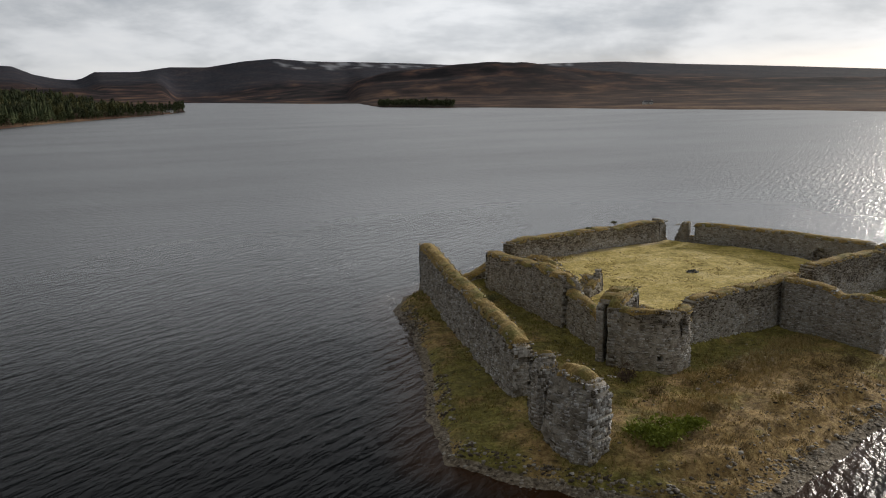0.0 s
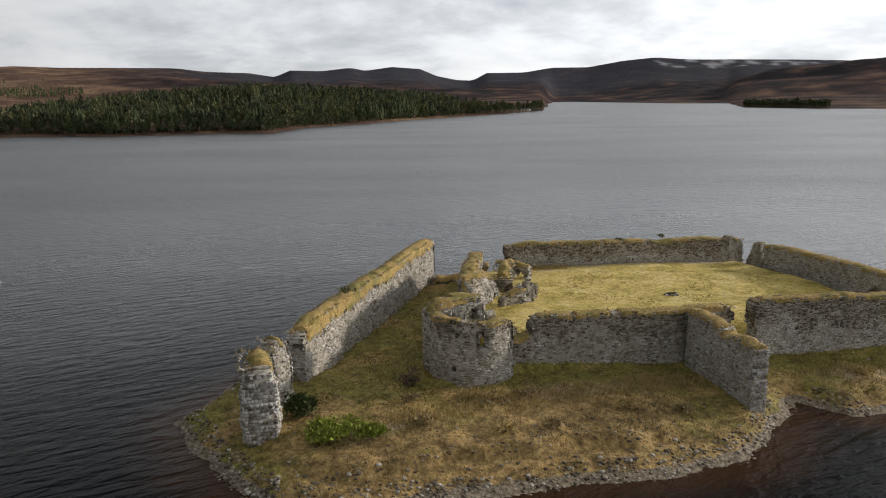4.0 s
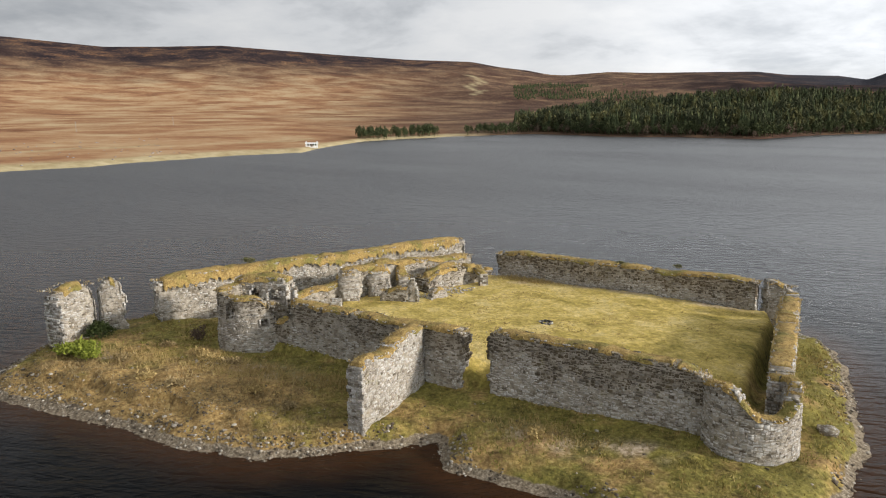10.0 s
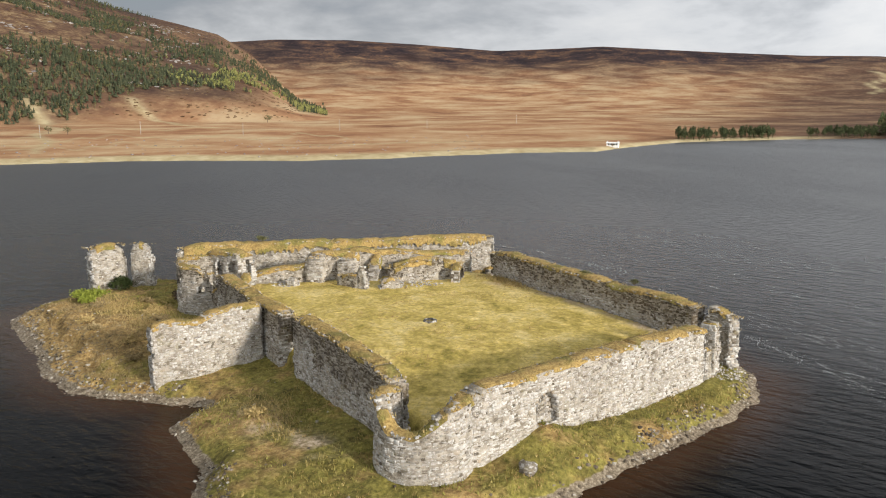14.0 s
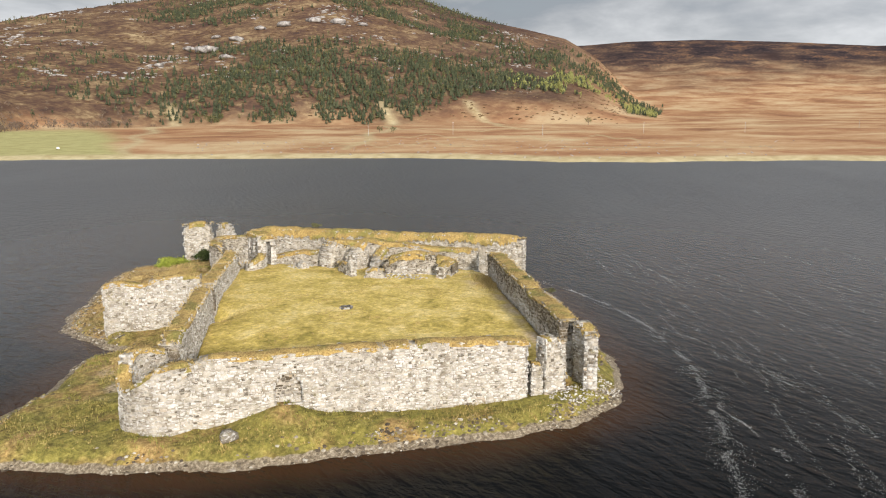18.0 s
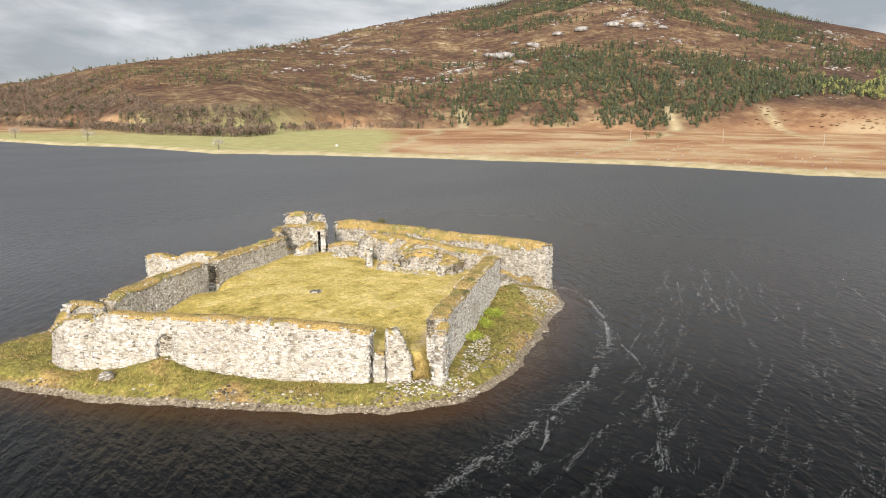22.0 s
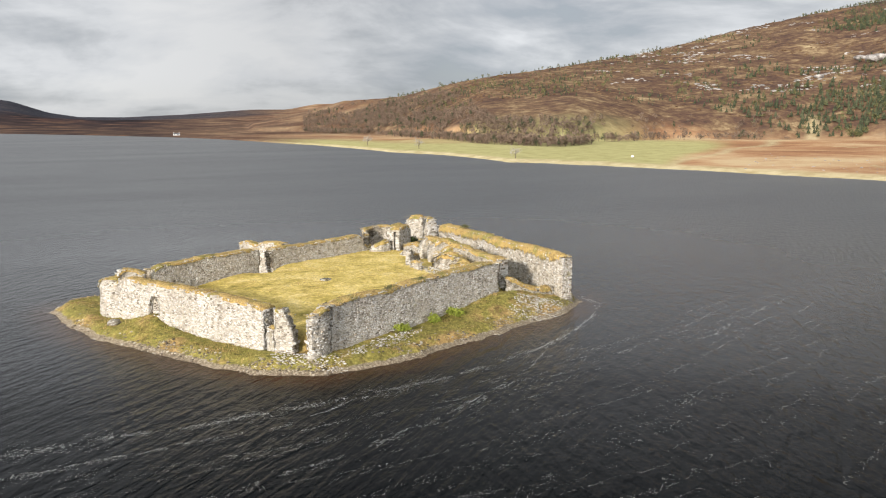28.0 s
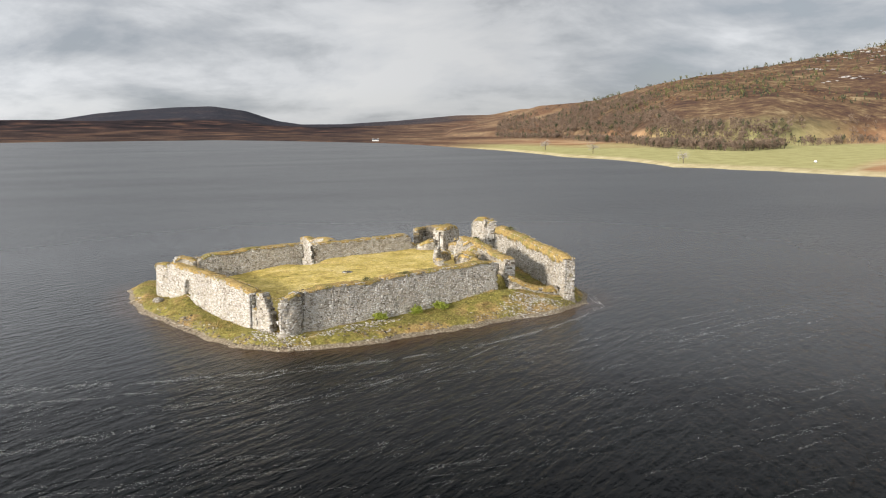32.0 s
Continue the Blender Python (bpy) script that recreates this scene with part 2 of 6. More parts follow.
def make_moor(g, bsdf):
    zone = g.node("ShaderNodeAttribute", attr="zone").outputs["Fac"]
    pale = g.node("ShaderNodeAttribute", attr="pale").outputs["Fac"]
    field = g.node("ShaderNodeAttribute", attr="field").outputs["Fac"]
    n = g.noise(g.place, 0.0095, 5.0, 0.56, 0.3)
    f = g.noise(g.place, 0.085, 6.0, 0.7)
    low = g.ramp(g.math("ADD", g.math("MULTIPLY", n, 0.74), g.math("MULTIPLY", f, 0.26)), [(0.34, (0.24, 0.118, 0.066)), (0.44, (0.36, 0.190, 0.100)), (0.52, (0.46, 0.285, 0.155)), (0.61, (0.54, 0.395, 0.235))])
    high = g.ramp(g.math("ADD", g.math("MULTIPLY", n, 0.5), g.math("MULTIPLY", f, 0.5)), [(0.38, (0.018, 0.015, 0.019)), (0.48, (0.038, 0.028, 0.031)), (0.54, (0.090, 0.057, 0.045)), (0.60, (0.19, 0.10, 0.056)), (0.67, (0.30, 0.20, 0.115))])
    tone = g.mix(zone, low, high)
    # dark far heather; its purplish cast also carries the haze of distance
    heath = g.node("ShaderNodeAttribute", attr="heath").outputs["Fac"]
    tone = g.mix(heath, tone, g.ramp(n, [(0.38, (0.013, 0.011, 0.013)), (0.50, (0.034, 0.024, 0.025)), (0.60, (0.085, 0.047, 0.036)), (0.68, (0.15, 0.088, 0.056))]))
    # distance haze put into the colour: grey-blue on the farthest hills
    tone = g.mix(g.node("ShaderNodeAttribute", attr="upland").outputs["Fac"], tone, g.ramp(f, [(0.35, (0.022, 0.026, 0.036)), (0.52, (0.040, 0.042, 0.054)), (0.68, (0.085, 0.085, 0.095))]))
    slope = g.ramp(g.math("ADD", g.math("MULTIPLY", g.noise(g.place, 0.016, 5.0, 0.62), 0.5), g.math("MULTIPLY", g.noise(g.place, 0.075, 5.0, 0.68), 0.5)), [(0.39, (0.068, 0.044, 0.036)), (0.47, (0.112, 0.067, 0.046)), (0.54, (0.175, 0.115, 0.068)), (0.61, (0.29, 0.21, 0.12)), (0.69, (0.42, 0.34, 0.205))])
    tone = g.mix(g.node("ShaderNodeAttribute", attr="crag").outputs["Fac"], tone, slope)
    tone = g.mix(field, tone, g.ramp(f, [(0.3, (0.31, 0.285, 0.115)), (0.7, (0.49, 0.45, 0.215))]))
    tone = g.mix(pale, tone, g.ramp(f, [(0.3, (0.36, 0.28, 0.14)), (0.7, (0.62, 0.54, 0.34))]))
    tone = g.mix(g.node("ShaderNodeAttribute", attr="snow").outputs["Fac"], tone, (0.75, 0.77, 0.8))
    g.tree.links.new(tone, bsdf.inputs["Base Color"])
    bump(g, bsdf, f, 0.4, 2.0)


def make_leafy(dark, mid, light):
    def make(g, bsdf):
        r = g.node("ShaderNodeNewGeometry").outputs["Random Per Island"]
        big = g.noise(g.place, 0.02, 3.0, 0.6)
        each = g.noise(g.place, 0.11, 2.0, 0.5)
        v = g.math("ADD", g.math("MULTIPLY", r, 0.42), g.math("ADD", g.math("MULTIPLY", big, 0.25), g.math("MULTIPLY", each, 0.40)))
        g.tree.links.new(g.ramp(v, [(0.15, dark), (0.55, mid), (0.95, light)]), bsdf.inputs["Base Color"])
    return make


def plain(a, b, scale=2.0, relief=0.3):
    def make(g, bsdf):
        n = g.noise(g.place, scale, 5.0, 0.6)
        g.tree.links.new(g.ramp(n, [(0.35, a), (0.65, b)]), bsdf.inputs["Base Color"])
        bump(g, bsdf, n, relief, 0.05)
    return make


STONE = material("rubble_stone", make_stone)
MORTAR = material("rubble_core", make_mortar)
def make_wet_stone(g, bsdf):
    tone = g.ramp(chance(g), [(0.0, (0.06, 0.045, 0.031)), (0.35, (0.13, 0.102, 0.072)), (0.68, (0.235, 0.195, 0.145)), (0.88, (0.39, 0.35, 0.285)), (1.0, (0.54, 0.505, 0.44))])
    tone = g.mix(1.0, tone, g.ramp(g.noise(g.place, 7.0, 4.0, 0.6), [(0.3, 0.7), (0.65, 1.1)]), "MULTIPLY")
    g.tree.links.new(tone, bsdf.inputs["Base Color"])
    bump(g, bsdf, g.noise(g.place, 12.0, 4.0, 0.6), 0.5, 0.04)


BEACH = material("shore_stone", make_wet_stone, 0.75)
TURF = material("turf", make_turf)
BLADES = material("grass_blades", make_blades)
ISLAND = material("island_ground", make_island)
WATER = material("loch_water", make_water, 0.12, 0.12)
MOOR = material("moor", make_moor, 0.95, 0.03)
PINE = material("pine_needles", make_leafy((0.026, 0.036, 0.019), (0.064, 0.078, 0.037), (0.14, 0.145, 0.068)), 0.9, 0.06)
BARE = material("bare_birch", make_leafy((0.075, 0.054, 0.042), (0.15, 0.108, 0.080), (0.24, 0.18, 0.135)), 0.9, 0.06)
LARCH = material("larch_and_birch", make_leafy((0.050, 0.052, 0.024), (0.115, 0.114, 0.050), (0.22, 0.205, 0.10)), 0.9, 0.06)
HILLPINE = material("hill_pine_needles", make_leafy((0.026, 0.034, 0.021), (0.060, 0.068, 0.038), (0.125, 0.128, 0.074)), 0.9, 0.06)
YOUNG = material("young_larch", make_leafy((0.11, 0.12, 0.04), (0.26, 0.265, 0.09), (0.42, 0.40, 0.17)), 0.9, 0.06)
BRACKEN = material("bracken", make_leafy((0.048, 0.030, 0.020), (0.13, 0.076, 0.043), (0.27, 0.195, 0.11)), 0.9, 0.06)
STRAW = material("dead_grass_leaves", make_leafy((0.20, 0.138, 0.055), (0.42, 0.31, 0.128), (0.61, 0.48, 0.23)))
DRYGRASS = material("matted_dead_grass", make_leafy((0.12, 0.085, 0.040), (0.30, 0.225, 0.108), (0.54, 0.43, 0.24)))
PALEBARK = material("pale_wood", plain((0.26, 0.24, 0.21), (0.45, 0.42, 0.38), 3.0))
GORSE = material("gorse_leaves", make_leafy((0.07, 0.09, 0.013), (0.20, 0.235, 0.032), (0.36, 0.38, 0.075)))
BUSH = material("dark_bush_leaves", make_leafy((0.012, 0.022, 0.006), (0.035, 0.05, 0.012), (0.08, 0.09, 0.03)))
BARK = material("bark", plain((0.06, 0.045, 0.035), (0.15, 0.115, 0.085), 6.0))
FOAM = material("foam", plain((0.55, 0.55, 0.53), (0.8, 0.8, 0.78), 3.0), 0.7)
WHITE = material("white_render", plain((0.66, 0.66, 0.64), (0.82, 0.82, 0.80), 0.8))
SLATE = material("slate", plain((0.06, 0.06, 0.065), (0.13, 0.13, 0.135), 0.9))
TIMBER = material("weathered_timber", plain((0.13, 0.10, 0.075), (0.26, 0.21, 0.16), 1.5))
DARK = material("dark_opening", plain((0.015, 0.015, 0.017), (0.03, 0.03, 0.03), 1.0), 0.4)
ROOF = material("rust_roof", plain((0.16, 0.05, 0.03), (0.27, 0.10, 0.06), 0.8))
CRAG = material("crag_rock", plain((0.12, 0.105, 0.097), (0.42, 0.395, 0.37), 0.12, 0.8))
ASH = material("charred_stone", plain((0.03, 0.03, 0.03), (0.16, 0.15, 0.14), 4.0))

# ---- small tools ----


def lattice(x, y, seed):
    n = (x * 374761393 + y * 668265263 + seed * 974634777) & 0x7FFFFFFF
    n = ((n ^ (n >> 13)) * 1274126177) & 0x7FFFFFFF
    return ((n ^ (n >> 16)) & 0xFFFF) / 65535.0


def value_noise(x, y, seed=0):
    x, y = np.asarray(x, float), np.asarray(y, float)
    ix, iy = np.floor(x).astype(np.int64), np.floor(y).astype(np.int64)
    fx, fy = x - ix, y - iy
    fx, fy = fx * fx * (3 - 2 * fx), fy * fy * (3 - 2 * fy)
    a, b = lattice(ix, iy, seed), lattice(ix + 1, iy, seed)
    c, d = lattice(ix, iy + 1, seed), lattice(ix + 1, iy + 1, seed)
    return (a + (b - a) * fx) * (1 - fy) + (c + (d - c) * fx) * fy


def fbm(x, y, seed=0, octaves=4):
    total, amp = 0.0, 0.5
    for k in range(octaves):
        total = total + amp * value_noise(np.asarray(x) * 2 ** k, np.asarray(y) * 2 ** k, seed + 17 * k)
        amp *= 0.5
    return total / (1 - 0.5 ** octaves)


def ease(a, b, x):
    t = np.clip((np.asarray(x, float) - a) / (b - a), 0, 1)
    return t * t * (3 - 2 * t)


def mesh_of(name, verts, faces, mat, smooth=False):
    me = bpy.data.meshes.new(name)
    verts = np.asarray(verts, np.float32)
    if isinstance(faces, np.ndarray):
        k = faces.shape[1]
        me.vertices.add(len(verts))
        me.vertices.foreach_set("co", verts.ravel())
        me.loops.add(faces.size)
        me.loops.foreach_set("vertex_index", faces.ravel().astype(np.int32))
        me.polygons.add(len(faces))
        me.polygons.foreach_set("loop_start", np.arange(0, faces.size, k, dtype=np.int32))
        me.update(calc_edges=True)
    else:
        me.from_pydata([tuple(map(float, v)) for v in verts], [], faces)
        me.update()
    me.materials.append(mat)
    if smooth:
        me.polygons.foreach_set("use_smooth", np.ones(len(me.polygons), dtype=bool))
    return me


def put(name, verts, faces, mat, parent=None, label="", smooth=False):
    ob = new(name, mesh_of(name, verts, faces, mat, smooth))
    ob.parent = parent
    return tagged(ob, label)


def part(name, bm, mat, parent=None, label="", smooth=False):
    """Links a bmesh as one mesh object under a thing or under a part."""
    me = bpy.data.meshes.new(name)
    bm.to_mesh(me)
    bm.free()
    me.materials.append(mat)
    if smooth:
        me.polygons.foreach_set("use_smooth", np.ones(len(me.polygons), dtype=bool))
    ob = new(name, me)
    ob.parent = parent
    return tagged(ob, label)


def set_point_attr(ob, name, values):
    ob.data.attributes.new(name, "FLOAT", "POINT").data.foreach_set("value", np.asarray(values, np.float32))


def grid_faces(rows, cols, wrap=False):
    i, j = np.meshgrid(np.arange(rows - 1), np.arange(cols if wrap else cols - 1), indexing="ij")
    k = (j + 1) % cols
    return np.stack([i * cols + j, i * cols + k, (i + 1) * cols + k, (i + 1) * cols + j], -1).reshape(-1, 4)


def boxes_mesh(lo, hi):
    """Vertices and faces of one box from two corners."""
    (x0, y0, z0), (x1, y1, z1) = lo, hi
    v = [(x0, y0, z0), (x1, y0, z0), (x1, y1, z0), (x0, y1, z0), (x0, y0, z1), (x1, y0, z1), (x1, y1, z1), (x0, y1, z1)]
    f = [(0, 3, 2, 1), (4, 5, 6, 7), (0, 1, 5, 4), (1, 2, 6, 5), (2, 3, 7, 6), (3, 0, 4, 7)]
    return v, f


# ---- the island's ground ----
SHORE = [(-9.9, 106.5), (-7.2, 96), (-5.0, 83), (-3.6, 68), (-1.9, 59.6), (5, 55.4), (14.5, 51.6), (20.6, 51.8), (24.8, 55.4), (30.5, 60.6), (35.8, 65.2), (41.2, 69.2),
         (46.2, 75.2), (47.6, 80.5), (48.0, 86.0), (48.8, 90.3), (53.7, 88.9), (62, 95), (68.5, 97.4), (73.6, 101.3), (73.8, 105.6), (69.6, 114.5), (64.6, 122.4),
         (55.6, 131.2), (47.6, 138.8), (41.8, 142.9), (36.0, 144.5), (25.9, 141.2), (13.0, 132.6), (3.5, 125.5), (-3.7, 121), (-8.9, 114.2)]
COURT = [(60.6, 112.6), (39.4, 136.6), (36.0, 139.2), (6.3, 115.6), (4.4, 112.4), (8.2, 101.4), (12.5, 91.0), (15.2, 82.5), (22.5, 80.6), (42.0, 96.6)]


def edge_distance(poly, x, y):
    """Distance to a polygon's edge, positive inside."""
    x, y = np.asarray(x, float), np.asarray(y, float)
    best, inside = np.full(x.shape, 1e9), np.zeros(x.shape, bool)
    for (ax, ay), (bx, by) in zip(poly, poly[1:] + poly[:1]):
        dx, dy = bx - ax, by - ay
        t = np.clip(((x - ax) * dx + (y - ay) * dy) / (dx * dx + dy * dy), 0, 1)
        best = np.minimum(best, np.hypot(x - ax - t * dx, y - ay - t * dy))
        inside ^= ((ay > y) != (by > y)) & (x < dx * (y - ay) / (dy if dy else 1e-9) + ax)
    return np.where(inside, best, -best)


def island_height(x, y):
    d = edge_distance(SHORE, x, y) + 1.3 * (fbm(np.asarray(x) / 3.2, np.asarray(y) / 3.2, 5, 3) - 0.5)
    out = np.where(d > -0.5, 1.35 * ease(-0.5, 2.6, d) + 0.6 * ease(3, 13, d) - 0.06, (d + 0.5) * 0.28 - 0.06)
    out = out + 0.5 * (fbm(np.asarray(x) / 6, np.asarray(y) / 6, 11, 4) - 0.5) * ease(0.5, 4, d)
    out = out + 0.55 * (fbm(np.asarray(x) / 2.3, np.asarray(y) / 2.3, 53, 3) - 0.5) * ease(0.8, 3, d)
    # the stony bank along the yard's front, and the mound at the foot of the long wall
    bank = np.exp(-(((np.asarray(x) - 32) * 0.70 + (np.asarray(y) - 71.5) * -0.71) / 4.5) ** 2) * np.exp(-(((np.asarray(x) - 32) * 0.71 + (np.asarray(y) - 71.5) * 0.70) / 11) ** 2)
    front = np.exp(-(((np.asarray(x) - 28) * 0.71 + (np.asarray(y) - 66) * 0.70) / 19) ** 4) * ease(-3, 3, (np.asarray(x) - 16) * 0.70 - (np.asarray(y) - 66) * 0.71 + 12)
    edge = d - 4.2 - 2.2 * (fbm(np.asarray(x) / 4, np.asarray(y) / 4, 47, 3) - 0.5)
    out = out + front * (-0.45 * ease(0.2, 2.0, d) * (1 - ease(-0.4, 0.5, edge)) + 0.55 * ease(-0.4, 0.5, edge) * (1 - 0.6 * ease(2, 8, edge)))
    out = out + 0.3 * bank * ease(0, 3, d)
    mound = np.exp(-(np.hypot(np.asarray(x) - 57.3, np.asarray(y) - 121.6) / 3.0) ** 2)
    rise = np.exp(-(((np.asarray(x) - 6.0) * 0.78 + (np.asarray(y) - 119.2) * 0.62) / 8.0) ** 2 - (((np.asarray(x) - 6.0) * -0.62 + (np.asarray(y) - 119.2) * 0.78) / 2.9) ** 2) * ease(0.3, 3.0, d)
    out = out + 1.3 * mound + 1.9 * rise
    c = edge_distance(COURT, x, y)
    level = 4.5 - 1.3 * np.exp(-(np.hypot(np.asarray(x) - 57, np.asarray(y) - 111) / 11) ** 2) - 0.9 * np.exp(-(np.hypot(np.asarray(x) - 36, np.asarray(y) - 134) / 9) ** 2)
    level = level + 0.32 * (fbm(np.asarray(x) / 9, np.asarray(y) / 9, 23, 4) - 0.5)
    gate = np.exp(-(np.hypot(np.asarray(x) - 42.5, np.asarray(y) - 97.2) / 2.6) ** 2)
    level = level - 1.6 * gate
    k = ease(-0.6, 0.9, c)
    return out * (1 - k) + level * k


def ground_at(x, y):
    return float(island_height(np.array([x]), np.array([y]))[0])


def build_island():
    xs, ys = np.arange(-22, 88.1, 0.5), np.arange(38, 158.1, 0.5)
    gx, gy = np.meshgrid(xs, ys, indexing="ij")
    gz = island_height(gx, gy)
    gz = gz + 0.14 * (value_noise(gx / 0.8, gy / 0.8, 3) - 0.5) * (gz > -0.3)
    faces = grid_faces(len(xs), len(ys))[:, ::-1]
    ob = put("island_ground", np.stack([gx, gy, gz], -1).reshape(-1, 3), np.ascontiguousarray(faces), ISLAND, smooth=True)
    set_point_attr(ob, "court", ease(-0.2, 1.2, edge_distance(COURT, gx, gy)).ravel())
    set_point_attr(ob, "yard", (np.exp(-(((gx - 27) * 0.71 + (gy - 72) * 0.70) / 20) ** 2 - (((gx - 31) * 0.70 - (gy - 68) * 0.71) / 6.5) ** 2)).ravel())
    bare = np.zeros_like(gx)
    for cx, cy, rx, ry, turn in ((12.6, 117.6, 4.2, 2.0, 39), (21.6, 126.0, 10.0, 0.9, 39), (31.0, 133.4, 5.0, 0.8, 39), (30.5, 78.5, 5.0, 1.5, 40), (54.5, 97.0, 3.2, 1.6, 35), (18.0, 62.5, 4.0, 1.2, 40), (59.5, 103.0, 3.0, 1.2, 40)):
        u, w = math.cos(radians(turn)), math.sin(radians(turn))
        du, dw = ((gx - cx) * u + (gy - cy) * w) / rx, ((gy - cy) * u - (gx - cx) * w) / ry
        bare = np.maximum(bare, np.exp(-du ** 2 - dw ** 2) * ease(0.3, 0.6, fbm(gx / 1.6, gy / 1.6, 37, 4)))
    set_point_attr(ob, "bare", np.clip(1.3 * bare, 0, 1).ravel())
    inside = edge_distance(COURT, gx, gy)
    # greener band outside the walls and greener, darker spots in the court
    moist = np.exp(-((inside + 3.2) / 2.6) ** 2) + 0.9 * np.exp(-(np.hypot(gx - 58, gy - 109) / 6) ** 2) + 0.6 * np.exp(-(np.hypot(gx - 47, gy - 121) / 8) ** 2) + 0.6 * np.exp(-(np.hypot(gx - 37, gy - 131) / 6) ** 2)
    set_point_attr(ob, "moist", np.clip(moist, 0, 1).ravel())
    set_point_attr(ob, "shore", (1 - ease(0.04, 0.80, gz)).ravel())
    tagged(ob, "low grassy islet with dry tussocks and a stony shore in the loch", "ground", kind="structure")


build_island()


def build_water():
    radii = np.concatenate([np.arange(0.5, 96, 1.0), 96 * 1.06 ** np.arange(0, 67)])
    radii = radii[radii < 4700]
    az = np.linspace(0, 2 * np.pi, 240, endpoint=False)
    r, a = np.meshgrid(radii, az, indexing="ij")
    x, y = 30 + r * np.cos(a), 100 + r * np.sin(a)
    ob = put("loch_water", np.stack([x, y, np.zeros_like(x)], -1).reshape(-1, 3), grid_faces(len(radii), 240, True), WATER, smooth=True)
    d = edge_distance(SHORE, x, y)
    d = d + 2.2 * (fbm(x / 5, y / 5, 31, 3) - 0.5)
    set_point_attr(ob, "shallow", (1 - ease(0.5, 7.5, -d)).ravel() ** 1.6)
    set_point_attr(ob, "far", ease(48, 210, r).ravel())
    tagged(ob, "dark peaty loch water ruffled by the wind", "water", kind="structure")


build_water()

# ---- the land round the loch ----
CX, CY = 30.0, 110.0
SHORE_AZ = [(0, 1290), (2, 1310), (7.4, 1450), (8.4, 1950), (12, 2050), (19.5, 2700), (20.6, 2700), (21.4, 1345), (24.1, 1155), (28.8, 990), (36, 790), (41.2, 705), (44.6, 605), (48, 625), (56, 635), (62, 700), (68.5, 640), (76, 560), (79, 490), (82, 415), (88, 400),
            (100, 350), (108, 338), (113, 352), (124, 372), (134, 380), (144, 405), (160, 455), (166, 560), (171, 620), (180, 900), (186, 1180), (199, 1640), (214, 1640), (240, 1500), (290, 900), (331, 930), (349, 1100), (357, 1240), (360, 1290)]
FAR_SKY = [(0, 1.75), (4, 1.95), (8, 2.08), (11, 2.15), (13.4, 2.35), (15.5, 2.18), (18, 1.78), (20.5, 1.80), (22.5, 1.5), (25.2, 1.5), (26.2, 0.98), (27.4, 1.05), (28.8, 1.35), (30, 1.86), (32, 2.02), (33.9, 1.78), (35, 2.0), (37, 1.78), (39.2, 1.85), (40.3, 1.4), (42, 1.68),
           (45, 1.8), (47, 2.05), (51, 2.08), (54, 2.08), (56.7, 2.18), (59.8, 1.98), (61, 2.05), (62.5, 2.35), (64.5, 2.6), (66.5, 2.98), (71, 3.15), (75.5, 3.45), (80.5, 3.8), (84, 4.05), (88, 3.92), (91.5, 3.84), (97, 4.3), (102, 4.6), (107, 4.6), (110, 4.4), (117, 4.2), (130, 3.6), (160, 1.8),
           (173, 1.2), (177, 1.1), (179, 0.7), (181.5, 0.68), (186, 0.3), (190, 0.08), (192.8, 0.08), (194.6, 0.35), (196.7, 1.05), (199, 1.38), (201.5, 1.3), (204, 1.12), (206.5, 0.88), (209, 0.47), (213, 0.45), (240, 0.6), (300, 0.9), (332, 0.96), (337.7, 1.27), (341.2, 1.43), (345, 1.6), (349, 1.83), (352.7, 1.8), (356, 1.75), (360, 1.75)]
CRAG_SKY = [(103, -0.9), (106, 0.4), (109, 3.4), (111.2, 4.71), (113.9, 5.38), (117.2, 6.1), (120, 6.95), (122, 7.7), (126, 8.7), (130, 9.2), (134, 8.6), (138, 7.45), (140.3, 7.15), (143.5, 6.6), (147, 5.95), (150.7, 5.05), (153.2, 4.5), (156, 4.1), (158.4, 3.65), (161, 3.3), (163.3, 3.0), (166, 2.55), (168, 2.1), (170.3, 1.5), (172, 1.3), (175, 1.1), (178, 0.3), (182, -0.6)]
CRAG_TOP_R = [(140, 2350), (150, 2050), (158, 1650), (164, 1500), (170, 1700), (178, 2100)]
CRAG_FOOT_R = [(140, 1080), (150, 960), (157, 760), (164, 820), (170, 1120), (178, 1500)]
MID_SKY = [(0, 1.84), (3, 1.57), (6.2, 1.3), (8.2, 0.7), (9.0, -0.7), (21, -0.7), (26, 0.4), (38, 0.9), (48, 1.45), (54, 1.35), (62, 1.3), (72, 0.9), (80, -0.7), (176, -0.7), (183, 0.05), (192, -0.1), (200, 0.3), (206, 0.42), (214, 0.42), (250, 0.5), (332, 0.47), (343, 0.53), (345.7, 0.64), (348.6, 1.05), (352, 1.45), (355, 1.75), (358, 1.9), (360, 1.84)]


def by_angle(table, az):
    return np.interp(az, [p[0] for p in table], [p[1] for p in table])


